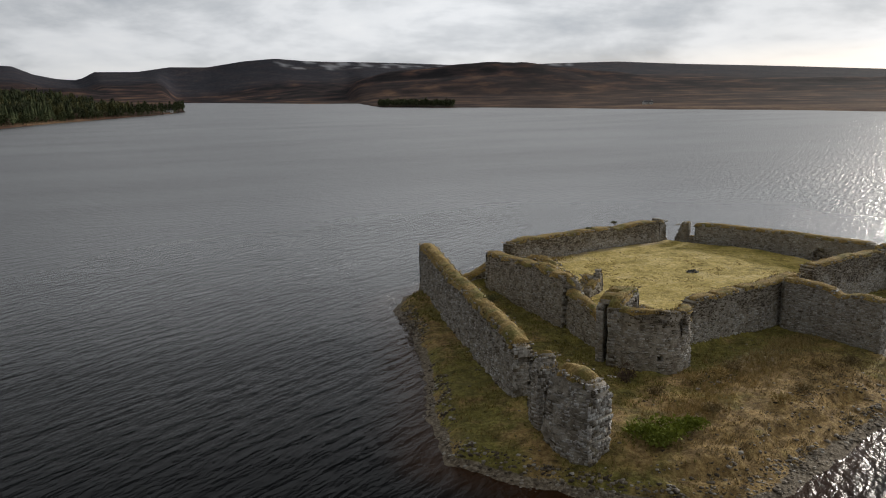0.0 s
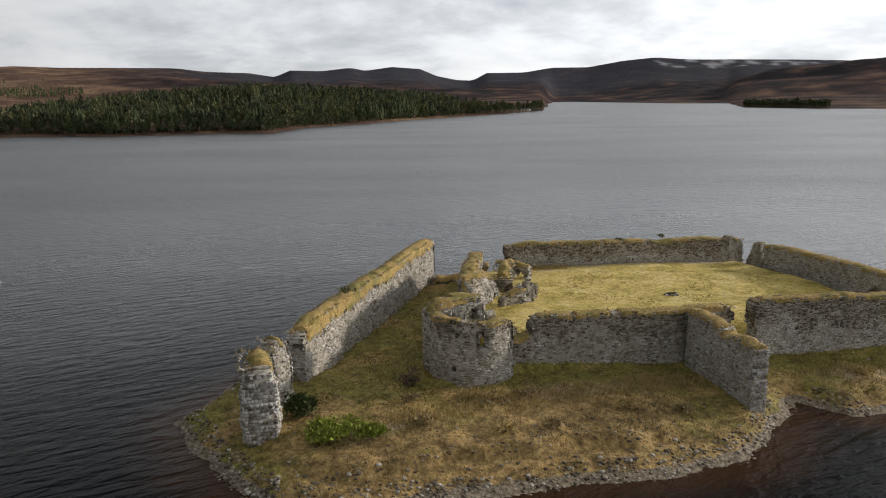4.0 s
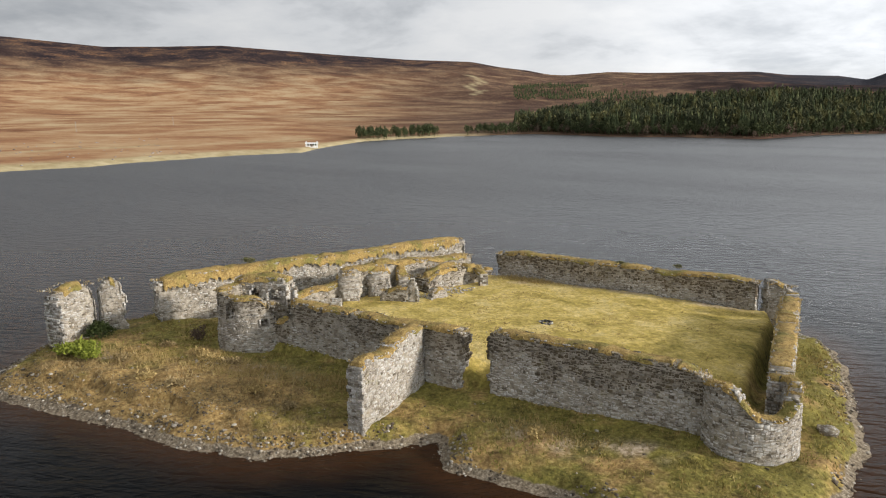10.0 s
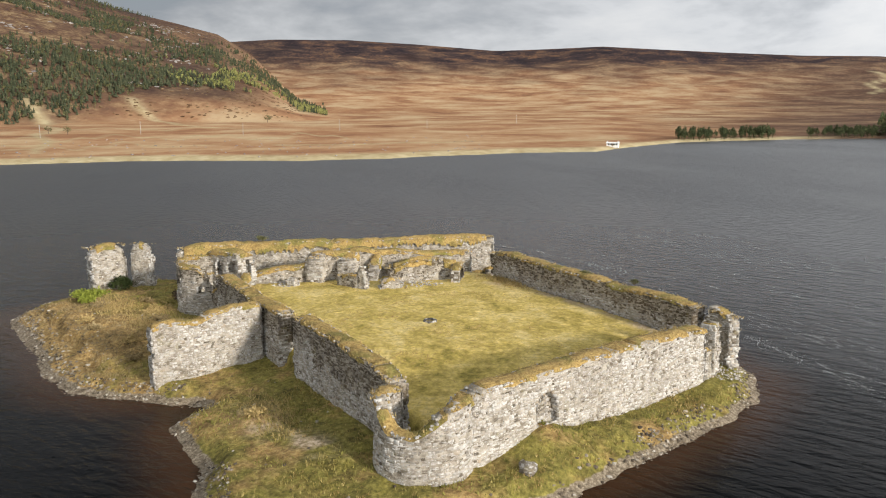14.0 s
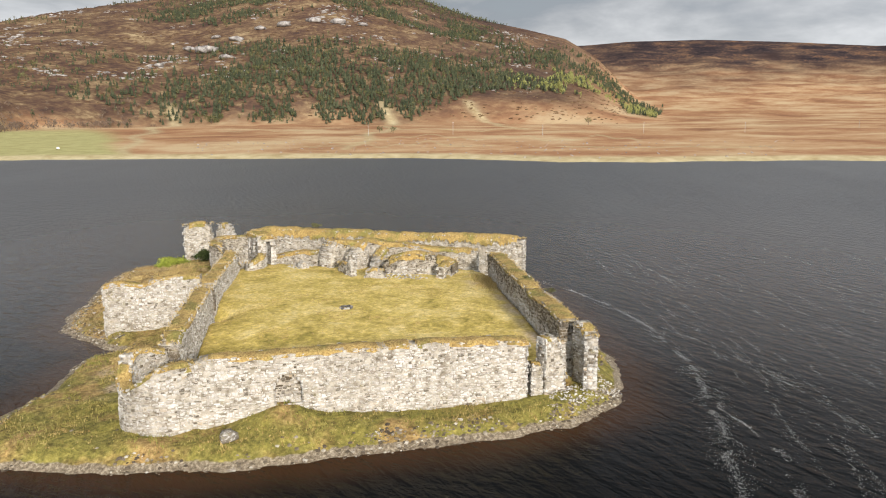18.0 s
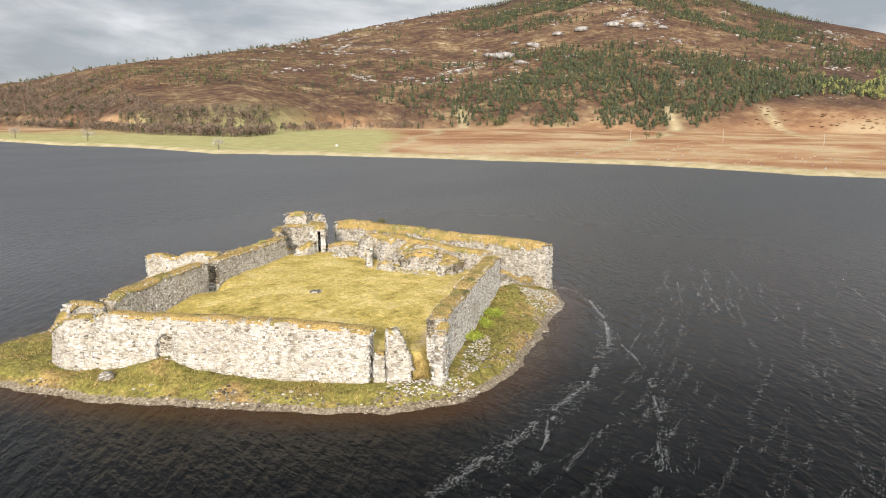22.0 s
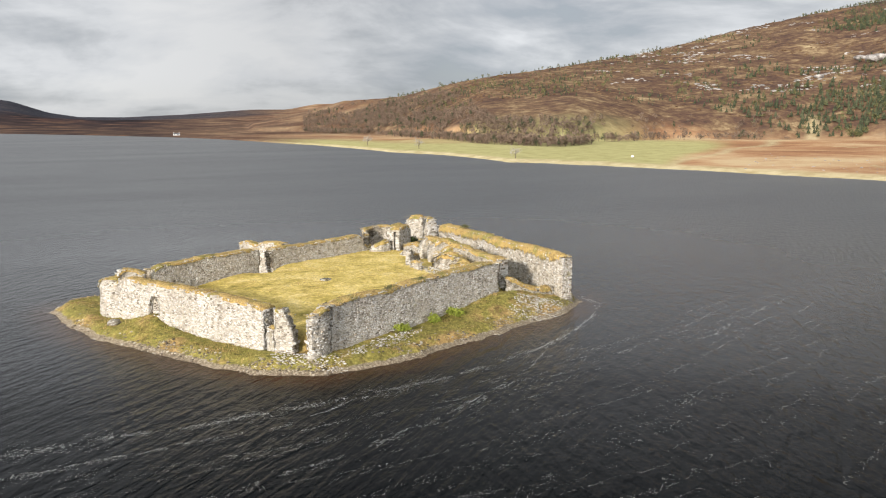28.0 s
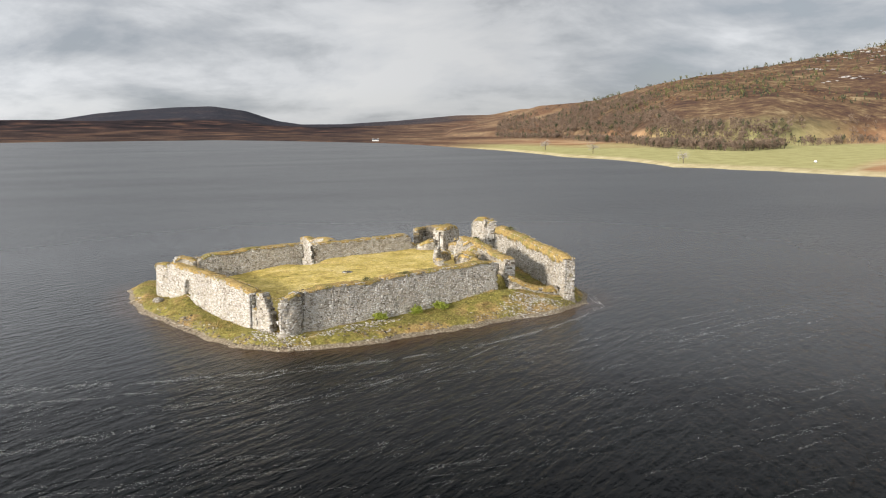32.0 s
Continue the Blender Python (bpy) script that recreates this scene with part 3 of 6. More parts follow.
def land_height(az, r):
    """Height over the loch at a bearing (degrees, 0 along +y, 90 along -x) and distance from the castle."""
    shore = by_angle(SHORE_AZ, az) * (1 + 0.035 * (fbm(az / 2.3, az * 0 + 3.3, 7, 4) - 0.5))
    x, y = -r * np.sin(np.radians(az)), r * np.cos(np.radians(az))
    d = r - shore
    rough = fbm(x / 210, y / 210, 41, 5) - 0.5
    z = np.where(d > 0, 1.6 * ease(0, 14, d) + 0.0085 * np.maximum(d, 0) + 9 * rough * ease(20, 500, d), np.maximum(d * 0.12, -6))
    z = z + 24 * np.exp(-((az - 42) / 15) ** 2) * ease(10, 260, d) * (1 - ease(330, 700, d))
    far = 30 + 4250 * np.tan(np.radians(by_angle(FAR_SKY, az)))
    start = np.maximum(shore + 250, 1500)
    climb = np.clip((r - start) / (4250 - start), 0, None)
    hill = far * np.where(climb < 1, climb ** 1.55, 1 - 0.6 * (climb - 1)) * (1 + 0.20 * rough * np.sin(np.pi * np.clip(climb, 0, 1)))
    z = np.where(d > 0, np.maximum(z, hill * ease(0, 0.15, climb) + z * (1 - ease(0, 0.3, climb))), z)
    mid = 30 + 2750 * np.tan(np.radians(by_angle(MID_SKY, az)))
    km = (r - 1900) / 850
    ridge = np.maximum(mid, 0) * np.where(km < 1, np.clip(km, 0, 1) ** 1.2, np.maximum(1 - 0.55 * (km - 1), 0.0)) * (1 + 0.3 * rough)
    z = np.where((d > 200) & (km > 0), np.maximum(z, ridge), z)
    peak, foot = by_angle(CRAG_TOP_R, az), by_angle(CRAG_FOOT_R, az)
    top = 30 + peak * np.tan(np.radians(by_angle(CRAG_SKY, az)))
    k = (r - foot) / (peak - foot)
    crag = np.maximum(top, 0) * np.where(k < 1, np.clip(k, 0, 1) ** 0.92, 1 - 0.25 * (k - 1)) * (1 + 0.16 * rough * np.sin(np.pi * np.clip(k, 0, 1)))
    z = np.where((az > 103) & (az < 182) & (k > 0), np.maximum(z, crag + 10 * ease(0, 0.1, k)), z)
    return z, d, rough


def build_land():
    az = np.arange(0, 360, 0.4)
    radii = 300 * 1.0165 ** np.arange(0, 168)
    r, a = np.meshgrid(radii, az, indexing="ij")
    z, d, rough = land_height(a, r)
    x, y = CX - r * np.sin(np.radians(a)), CY + r * np.cos(np.radians(a))
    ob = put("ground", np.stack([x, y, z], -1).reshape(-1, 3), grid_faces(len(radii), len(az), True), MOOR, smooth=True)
    n = fbm(x / 160, y / 160, 77, 4)
    hill = np.maximum(ease(45, 260, z + 90 * (n - 0.5)), 0.9 * ease(106, 112, a) * (1 - ease(166, 176, a)) * ease(1160, 1260, r))
    # two sectors pushed to dark heather colours, with cloud shadow put into the tone
    dull = 0.75 * np.maximum(1 - ease(64, 84, a + 14 * (n - 0.5)), ease(166, 184, a + 10 * (n - 0.5))) * 1.05
    zone = np.clip(np.maximum(hill, dull) + 0.25 * (n - 0.5), 0, 1)
    set_point_attr(ob, "zone", zone.ravel())
    pale = (1 - ease(8, 34, d)) * ease(64, 70, a) * (1 - ease(174, 184, a)) * 0.95
    track = np.exp(-((r - (by_angle(SHORE_AZ, a) + 95 + 40 * fbm(a / 6, a * 0, 9, 3))) / 7) ** 2) * ease(0.45, 0.6, fbm(a / 4, a * 0 + 9, 19, 2))
    pale = np.maximum(pale, 0.7 * track * ((a > 80) & (a < 140)))
    bend = 30 * np.sin(a * 0.9) + 18 * np.sin(a * 2.3 + 1)
    for depth, lo, hi in ((240, 103, 127), (410, 107, 137), (130, 118, 131)):
        pale = np.maximum(pale, 0.75 * np.exp(-((d - depth - bend) / 7) ** 2) * ((a > lo) & (a < hi)))
    for at, lean, lo, hi in ((124.0, 0.0, 330, 800), (109.4, 0.0096, 420, 840), (145.2, -0.007, 10, 790), (127.5, -0.008, 60, 360)):
        pale = np.maximum(pale, 0.75 * np.exp(-((a - at - lean * d - 0.5 * np.sin(d / 40)) / 0.42) ** 2) * ((d > lo) & (d < hi)))
    pale = np.maximum(pale, 0.9 * np.exp(-((a - 66.2 - 0.5 * np.sin(r / 90)) / 0.22) ** 2) * ((r > 2500) & (r < 3500)))
    sand = ease(124, 132, a) * (1 - ease(139, 144, a)) * ease(0.44, 0.58, fbm(x / 70, y / 70, 5, 4)) * (1 - ease(180, 420, d)) * 0.12
    snow = ease(95, 140, z) * ease(0.55, 0.66, fbm(x / 45, y / 90, 15, 4)) * 0.35 * np.where((a < 14) | (a > 352), 1, 0) * (r > 3900)
    set_point_attr(ob, "snow", snow.ravel())
    set_point_attr(ob, "pale", np.maximum(pale, sand).ravel())
    grassy = ease(144, 146.5, a + 3 * (n - 0.5)) * (1 - ease(176, 182, a)) * (1 - ease(420, 560, d + 200 * (n - 0.5) + 14 * np.maximum(a - 153, 0)))
    set_point_attr(ob, "field", grassy.ravel())
    set_point_attr(ob, "crag", (ease(104, 110, a) * (1 - ease(170, 180, a)) * ease(0, 80, r - by_angle(CRAG_FOOT_R, a) + 120 * (n - 0.5)) * (1 - 0.75 * ease(2050, 2350, r)) * (1 - 0.6 * (1 - ease(112, 124, a)))).ravel())
    # painted haze by bearing and distance: grey-blue past 3 km, purplish heather nearer
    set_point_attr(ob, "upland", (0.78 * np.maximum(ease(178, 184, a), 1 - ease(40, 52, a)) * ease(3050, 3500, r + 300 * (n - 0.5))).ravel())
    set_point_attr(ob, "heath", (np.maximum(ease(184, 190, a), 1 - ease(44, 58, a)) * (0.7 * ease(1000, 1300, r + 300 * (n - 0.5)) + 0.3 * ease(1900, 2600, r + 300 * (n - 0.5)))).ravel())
    tagged(ob, "rust-brown moorland and heather hills round the loch", "moorland", kind="structure")


build_land()


def on_land(az, d):
    """A place d metres inland at a bearing."""
    r = float(by_angle(SHORE_AZ, np.array([az]))[0]) + d
    z = float(land_height(np.array([float(az)]), np.array([r]))[0][0])
    return Vector((CX - r * math.sin(radians(az)), CY + r * math.cos(radians(az)), z))

# ---- ruined walls ----
rng = np.random.default_rng(4)
ALL_STONES = []


class Line:
    """A smooth or broken plan line with arc length."""

    def __init__(self, pts, step=0.3, close=False):
        p = np.array(pts, float)
        seg = np.hypot(*np.diff(p, axis=0).T)
        s = np.concatenate([[0], np.cumsum(seg)])
        self.length = s[-1]
        self.knots, self.pts = s, p

    def at(self, s):
        s = np.asarray(s, float)
        x, y = np.interp(s, self.knots, self.pts[:, 0]), np.interp(s, self.knots, self.pts[:, 1])
        e = 0.35
        a = np.clip(s - e, 0, self.length), np.clip(s + e, 0, self.length)
        tx = np.interp(a[1], self.knots, self.pts[:, 0]) - np.interp(a[0], self.knots, self.pts[:, 0])
        ty = np.interp(a[1], self.knots, self.pts[:, 1]) - np.interp(a[0], self.knots, self.pts[:, 1])
        m = np.hypot(tx, ty) + 1e-9
        return x, y, tx / m, ty / m

    def spot(self, s, w, z):
        """World place at arc length s, w metres to the left of the line, height z."""
        x, y, tx, ty = self.at(s)
        return np.stack([x - ty * w, y + tx * w, np.broadcast_to(z, np.shape(x))], -1)


STONE_FACES = np.array([(4, 5, 6, 7), (0, 1, 5, 4), (1, 2, 6, 5), (2, 3, 7, 6), (3, 0, 4, 7)])


def ruin(name, label, pts, thick, tops, base, rag=0.35, ends=(0.3, 0.3), holes=(), lean=0.02, turf=0.14, seed=1, course=0.19, wob=0.15, hang=1.0, turf_tone=TURF, category="castle wall", pieces=160, near=None, slump=(0, 0.0), stain=0.2, ragged=0.0, shaded_side=0, deep=1.0, worn=0.0):
    """A broken rubble wall: mortared core, faced with stones one by one, with turf on its top.
    tops: (share of the length, height) pairs; holes: (s, z, half width, half height) arched openings."""
    line = Line(pts)
    r = np.random.default_rng(seed)
    root = new(name)
    x, y = line.pts[0]
    root.location = (0, 0, 0)
    tagged(root, label, category)
    step = 0.3
    n, zmax = max(2, int(round(line.length / step))), max(t[1] for t in tops) + 0.6
    m = int(math.ceil((zmax - base) / step))
    si, zj = np.linspace(0, line.length, n + 1), base + step * np.arange(m + 1)

    def top(s):
        u = np.asarray(s) / line.length
        t = np.interp(u, [p[0] for p in tops], [p[1] for p in tops])
        return t + rag * 2.6 * (fbm(np.asarray(s) / 1.9, np.asarray(s) * 0 + seed, seed, 4) - 0.5)

    def girth(s, z):
        """Worn stumps are narrower at the foot and rounded towards their ends and head."""
        u, k = np.abs(2 * np.asarray(s) / line.length - 1), np.clip((np.asarray(z) - base) / (zmax - 0.6 - base), 0, 1)
        return 1 + worn * (0.30 * np.sin(np.pi * k) - 0.12 - 0.55 * u ** 3 - 0.30 * ease(0.75, 1.0, k))

    def solid_at(s, z):
        ok = z < top(s)
        ok &= s > ends[0] * 2 * fbm(z / 1.1, z * 0 + 1.7, seed + 3, 3) - 0.02
        ok &= s < line.length - ends[1] * 2 * fbm(z / 1.1, z * 0 + 8.1, seed + 5, 3) + 0.02
        for hs, hz, hw, hh in holes:
            u, v = (s - hs) / hw, (z - hz) / hh
            ok &= ~((np.abs(u) < 1) & (np.where(v > 0, u * u + v * v, np.abs(v)) < 1))
        return ok

    sc, zc = np.meshgrid((si[1:] + si[:-1]) / 2, (zj[1:] + zj[:-1]) / 2, indexing="ij")
    solid = solid_at(sc, zc)
    solid[:, 0] = True
    # core
    gs, gz = np.meshgrid(si, zj, indexing="ij")
    gz = np.minimum(gz, np.maximum(top(gs), base + step))
    half = thick / 2 - lean * (gz - base) - 0.06
    sides = []
    for sign in (1, -1):
        j = (fbm(gs / 0.9 + 31 * sign, gz / 0.9, seed + 9, 3) - 0.5) * wob
        sides.append(line.spot(gs + 0.10 * (value_noise(gs * 3, gz * 3, seed + 2) - 0.5), sign * (half * girth(gs, gz) + j), gz))
    verts = np.concatenate([sides[0].reshape(-1, 3), sides[1].reshape(-1, 3)])
    w, back = m + 1, (n + 1) * (m + 1)
    faces = []
    for i, j in zip(*np.nonzero(solid)):
        a, b, c, d = i * w + j, (i + 1) * w + j, (i + 1) * w + j + 1, i * w + j + 1
        faces.append((b, a, d, c))
        faces.append((a + back, b + back, c + back, d + back))
        if i == 0 or not solid[i - 1, j]:
            faces.append((a, a + back, d + back, d))
        if i == n - 1 or not solid[i + 1, j]:
            faces.append((b + back, b, c, c + back))
        if j == m - 1 or not solid[i, j + 1]:
            faces.append((d, d + back, c + back, c))
        if j and not solid[i, j - 1]:
            faces.append((a + back, a, b, b + back))
    put("core", verts, np.array(faces), MORTAR, root, "weathered lime mortar and rubble core")
    # facing stones, course by course on both sides, and across the broken ends
    recs = []
    for sign in (1, -1):
        z = base
        while z < zmax:
            h = course * r.uniform(0.55, 1.4)
            s = -r.uniform(0, 0.4)
            while s < line.length:
                wd = r.uniform(0.17, 0.48) * r.uniform(0.7, 1.5)
                recs.append((sign, max(s, 0.0), min(s + wd, line.length), z, z + h))
                s += wd
            z += h
    rec = np.array(recs)
    # rubble: no course runs true for long
    tall = rec[:, 4] - rec[:, 3]
    shift, grow = 0.42 * tall * r.normal(0, 0.7, len(rec)), 0.30 * tall * (r.random(len(rec)) ** 2 - 0.15)
    rec[:, 3] += shift - grow
    rec[:, 4] += shift + grow
    mid_s, mid_z = (rec[:, 1] + rec[:, 2]) / 2, (rec[:, 3] + rec[:, 4]) / 2
    keep = solid_at(mid_s, mid_z) & (rec[:, 2] - rec[:, 1] > 0.1) & (r.random(len(rec)) > 0.05 + ragged + (0.18 + ragged) * ease(0.52, 0.66, fbm(mid_s / 1.3, mid_z / 1.3, seed + 41, 3))) & (rec[:, 4] < top(mid_s) + 0.12)
    rec = rec[keep]
    gap, cut = 0.010, 0.032
    k = len(rec)
    s0, s1, z0, z1 = rec[:, 1] + gap, rec[:, 2] - gap, rec[:, 3] + gap, rec[:, 4] - gap
    out = r.uniform(-0.028, 0.036, k) * (1 + 7 * ragged) + 0.06 * (r.random(k) < 0.04)
    corner = []
    for lvl in (0, 1):
        inset = cut * lvl
        for cs, cz in ((s0 + inset, z0 + inset), (s1 - inset, z0 + inset), (s1 - inset, z1 - inset), (s0 + inset, z1 - inset)):
            ss, zz = cs + r.uniform(-0.028, 0.028, k), cz + r.uniform(-0.014, 0.014, k)
            bulge = (fbm(ss / 0.9 + 31 * rec[:, 0], zz / 0.9, seed + 9, 3) - 0.5) * wob
            ww = rec[:, 0] * ((thick / 2 - lean * (zz - base)) * girth(ss, zz) + bulge - 0.13 * (1 - lvl) + (out - 0.03) * lvl + r.uniform(-0.015, 0.015, k))
            corner.append(line.spot(ss, ww, zz))
    sv = np.stack(corner, 1)
    flip = rec[:, 0] > 0
    sv[flip] = sv[flip][:, [1, 0, 3, 2, 5, 4, 7, 6]]
    packs = [sv]
    # ends and jambs
    jam = []
    for i, j in zip(*np.nonzero(solid)):
        if j % 1 == 0:
            for di, si_at in ((-1, si[i]), (1, si[i + 1])):
                if (i + di < 0 or i + di >= n or not solid[i + di, j]) and zj[j] > base + 0.3:
                    q = -thick / 2 + 0.05
                    while q < thick / 2 - 0.15:
                        e = min(q + r.uniform(0.28, 0.6), thick / 2 - 0.02)
                        jam.append((di, si_at, q, e, zj[j], min(zj[j + 1], max(zj[j] + 0.1, float(top(si_at))))))
                        q = e
    if jam:
        jm = np.array(jam)
        k2 = len(jm)
        o2 = r.uniform(0.02, 0.16, k2)
        corner = []
        for lvl in (0, 1):
            inset = 0.045 * lvl
            for cq, cz in ((jm[:, 2] + inset, jm[:, 4] + inset), (jm[:, 3] - inset, jm[:, 4] + inset), (jm[:, 3] - inset, jm[:, 5] - inset), (jm[:, 2] + inset, jm[:, 5] - inset)):
                # beyond the line's end the place goes on along the end's direction
                x, y, tx, ty = line.at(jm[:, 1])
                push = jm[:, 0] * (-0.06 * (1 - lvl) + o2 * lvl)
                ww = cq * girth(jm[:, 1], jm[:, 4]) + r.uniform(-0.03, 0.03, k2)
                corner.append(np.stack([x - ty * ww + tx * push, y + tx * ww + ty * push, cz + r.uniform(-0.03, 0.03, k2)], -1))
        jv = np.stack(corner, 1)
        fl = jm[:, 0] < 0
        jv[fl] = jv[fl][:, [1, 0, 3, 2, 5, 4, 7, 6]]
        packs.append(jv)
    blocks = np.concatenate(packs)
    # dark moss and soot-black lichen that sodden turf feeds, running down from the head, plus painted shade
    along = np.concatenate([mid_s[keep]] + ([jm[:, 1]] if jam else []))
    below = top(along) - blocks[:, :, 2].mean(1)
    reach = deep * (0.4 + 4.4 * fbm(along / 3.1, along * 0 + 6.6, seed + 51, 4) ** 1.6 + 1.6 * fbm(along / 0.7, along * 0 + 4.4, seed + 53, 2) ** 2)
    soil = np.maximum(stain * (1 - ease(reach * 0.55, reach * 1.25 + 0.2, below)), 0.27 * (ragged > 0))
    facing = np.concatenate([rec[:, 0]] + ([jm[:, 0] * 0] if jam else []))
    # full on the shaded side, a fifth on the other: shade put into colour
    soil = soil * np.where(facing * shaded_side < 0, 0.2, 1.0)
    if near is None:
        mid = line.spot(np.array([line.length / 2]), 0.0, zmax)[0]
        near = (mid[0] + 2, mid[1], zmax - 1)
    if pieces:
        cen = blocks.mean(1)
        order = np.argsort(np.hypot(cen[:, 0] - near[0], cen[:, 1] - near[1]) + np.abs(cen[:, 2] - near[2]))
        chosen = order[:pieces]
        rest = np.delete(np.arange(len(blocks)), chosen)
        ALL_STONES.append((root, blocks[chosen], soil[chosen]))
        blocks, soil = blocks[rest], soil[rest]
    fv = (np.arange(len(blocks))[:, None, None] * 8 + STONE_FACES[None]).reshape(-1, 4)
    ob = put("facing", blocks.reshape(-1, 3), fv, STONE, root, "pale lichened rubble facing stones in rough courses")
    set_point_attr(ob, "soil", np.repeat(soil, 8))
    tagged(ob, kind="stuff")
    # turf on the wall head
    if turf:
        ws = np.array([-1.0, -0.93, -0.66, -0.25, 0.2, 0.62, 0.93, 1.0])
        ss = np.linspace(0.12, line.length - 0.12, max(3, int(line.length / 0.25)))
        hi = np.array([zj[np.nonzero(solid[min(n - 1, int(s / line.length * n))])[0].max() + 1] for s in ss])
        tt = np.minimum(top(ss), hi + 0.05)
        soft = np.convolve(np.pad(tt, 3, mode="edge"), np.ones(7) / 7, "valid")
        soft = np.minimum(soft, tt + 0.25)
        lines = []
        for q, wv in enumerate(ws):
            rim = abs(wv)
            drop = hang * (0.12 + 0.38 * fbm(ss / 0.8, ss * 0 + 5.5 * q, seed + 21, 3) ** 1.5)
            lump = (0.35 + 0.2 * (hang > 1.9)) * (fbm(ss / 1.1, ss * 0 + 1.3 * q, seed + 25, 4) - 0.45)
            if wv * slump[0] > 0.9:
                drop = drop + slump[1] * (0.35 * ease(0.3, 0.7, fbm(ss / 2.6, ss * 0 + 2.2, seed + 33, 3)) + 0.65 * rng.random(len(ss)) ** 2)
            zz = soft + np.where(rim > 0.97, -drop, turf * (1 - rim ** 2.5) + lump)
            inset = 0.30 * ease(0.5, 0.75, fbm(ss / 0.9, ss * 0 + 3.1 * np.sign(wv), seed + 35, 3)) * (rim > 0.6) * thick * 0.5
            hw = -inset / np.maximum(rim, 0.5) * (slump[0] * wv <= 0.6) + thick / 2 - lean * (tt - base) + np.where(rim > 0.97, 0.06 + 0.06 * hang, 0.04) + 0.5 * wob * 0.3 + 0.12 * (fbm(ss / 0.6, ss * 0 + q, seed + 27, 2) - 0.5)
            lines.append(line.spot(ss, wv * hw * girth(ss, zz), zz))
        tv = np.stack(lines, 1)
        cols = tv.shape[1]
        full = tt > top(ss) - 0.5
        full &= (np.abs(np.gradient(soft, ss)) < 1.6) & (fbm(ss / 1.4, ss * 0 + 9.7, seed + 37, 3) > 0.27)
        sheet, allf, run = [], [], []
        for q in range(len(ss) + 1):
            if q < len(ss) and full[q]:
                run.append(q)
                continue
            if len(run) > 2:
                o = sum(len(k) for k in sheet)
                sheet.append(tv[run].reshape(-1, 3))
                allf += [tuple(f + o) for f in grid_faces(len(run), cols)]
                allf += [tuple(o + cols - 1 - c for c in range(cols)), tuple(o + (len(run) - 1) * cols + c for c in range(cols))]
            run = []
        if sheet:
            put("turf", np.concatenate(sheet), [tuple(int(k) for k in f) for f in allf], turf_tone, root, "dry straw-coloured turf growing along the wall head", smooth=True)
        ss, soft = ss[full], soft[full]
        if len(ss) > 2:
            TURF_TOPS.append((line, ss, soft + turf * 0.6, thick))
    return root


TURF_TOPS = []

arc = lambda cx, cy, rad, a0, a1, k=14: [(cx + rad * math.cos(radians(a0 + (a1 - a0) * i / k)), cy + rad * math.sin(radians(a0 + (a1 - a0) * i / k))) for i in range(k + 1)]

ruin("curtain_wall", "long sunlit curtain wall of pale rubble with an arched breach", [(62.0, 115.0), (50.6, 126.9), (41.0, 137.1)], 2.1,
     [(0, 6.4), (0.05, 7.0), (0.12, 7.2), (0.5, 7.2), (0.9, 7.1), (0.97, 6.9), (1, 6.5)], 0.9, 0.15, (0.2, 0.25), [(8.7, 4.1, 1.3, 1.35)], stain=0.12, seed=3, pieces=300, near=(61, 117, 5))
ruin("blocked_arch", "rubble filling set back in the arch of the long wall", [(57.05, 119.95), (55.88, 121.17), (54.71, 122.39)], 1.0, [(0, 5.5), (1, 5.5)], 2.2, 0.1, (0.02, 0.02), turf=0.0, seed=4, pieces=40, category="wall fragment", stain=0.6)
ruin("curtain_wall", "grey curtain wall of coursed rubble between the gate and the round tower", [(43.0, 97.7), (51.0, 103.9), (59.4, 110.3)], 1.9,
     [(0, 6.9), (0.03, 7.7), (0.15, 8.0), (0.5, 7.8), (0.85, 7.6), (0.95, 7.0), (1, 6.4)], 0.6, 0.16, (0.55, 0.3), stain=0.78, shaded_side=-1, deep=1.3, seed=5, pieces=300, near=(59, 108, 4))
ruin("curtain_wall", "dark-stained curtain wall of rubble with turf on its broken head", [(22.0, 81.3), (27.0, 85.2), (35.0, 91.0), (41.6, 96.3)], 1.9,
     [(0, 5.2), (0.085, 5.4), (0.105, 7.4), (0.14, 7.8), (0.5, 7.5), (0.75, 7.4), (0.85, 7.7), (0.95, 7.6), (1, 6.6)], 0.6, 0.22, (0.2, 0.7), stain=0.85, ragged=0.14, course=0.165, shaded_side=-1, seed=7, pieces=300, near=(36, 89, 4))
ruin("spur_wall", "tall spur wall of pale rubble running from the gate to the water", [(46.0, 83.6), (42.2, 88.0), (38.4, 92.0)], 1.75,
     [(0, 6.9), (0.06, 7.2), (0.3, 7.1), (0.40, 6.8), (0.44, 6.6), (0.48, 7.5), (0.8, 7.8), (1, 7.7)], 0.0, 0.18, (0.14, 0.1), stain=0.12, seed=9, pieces=300, near=(46, 83, 4))
ruin("curtain_wall", "shaded curtain wall with dark lichen and turf along its head", [(34.6, 138.9), (25.0, 131.0), (15.0, 123.0), (6.2, 116.2)], 2.1,
     [(0, 7.0), (0.1, 7.4), (0.3, 7.3), (0.5, 7.6), (0.9, 7.9), (1, 7.4)], 0.8, 0.2, (0.4, 0.5), wob=0.3, stain=0.75, shaded_side=1, seed=11, pieces=300, near=(33, 140, 4))
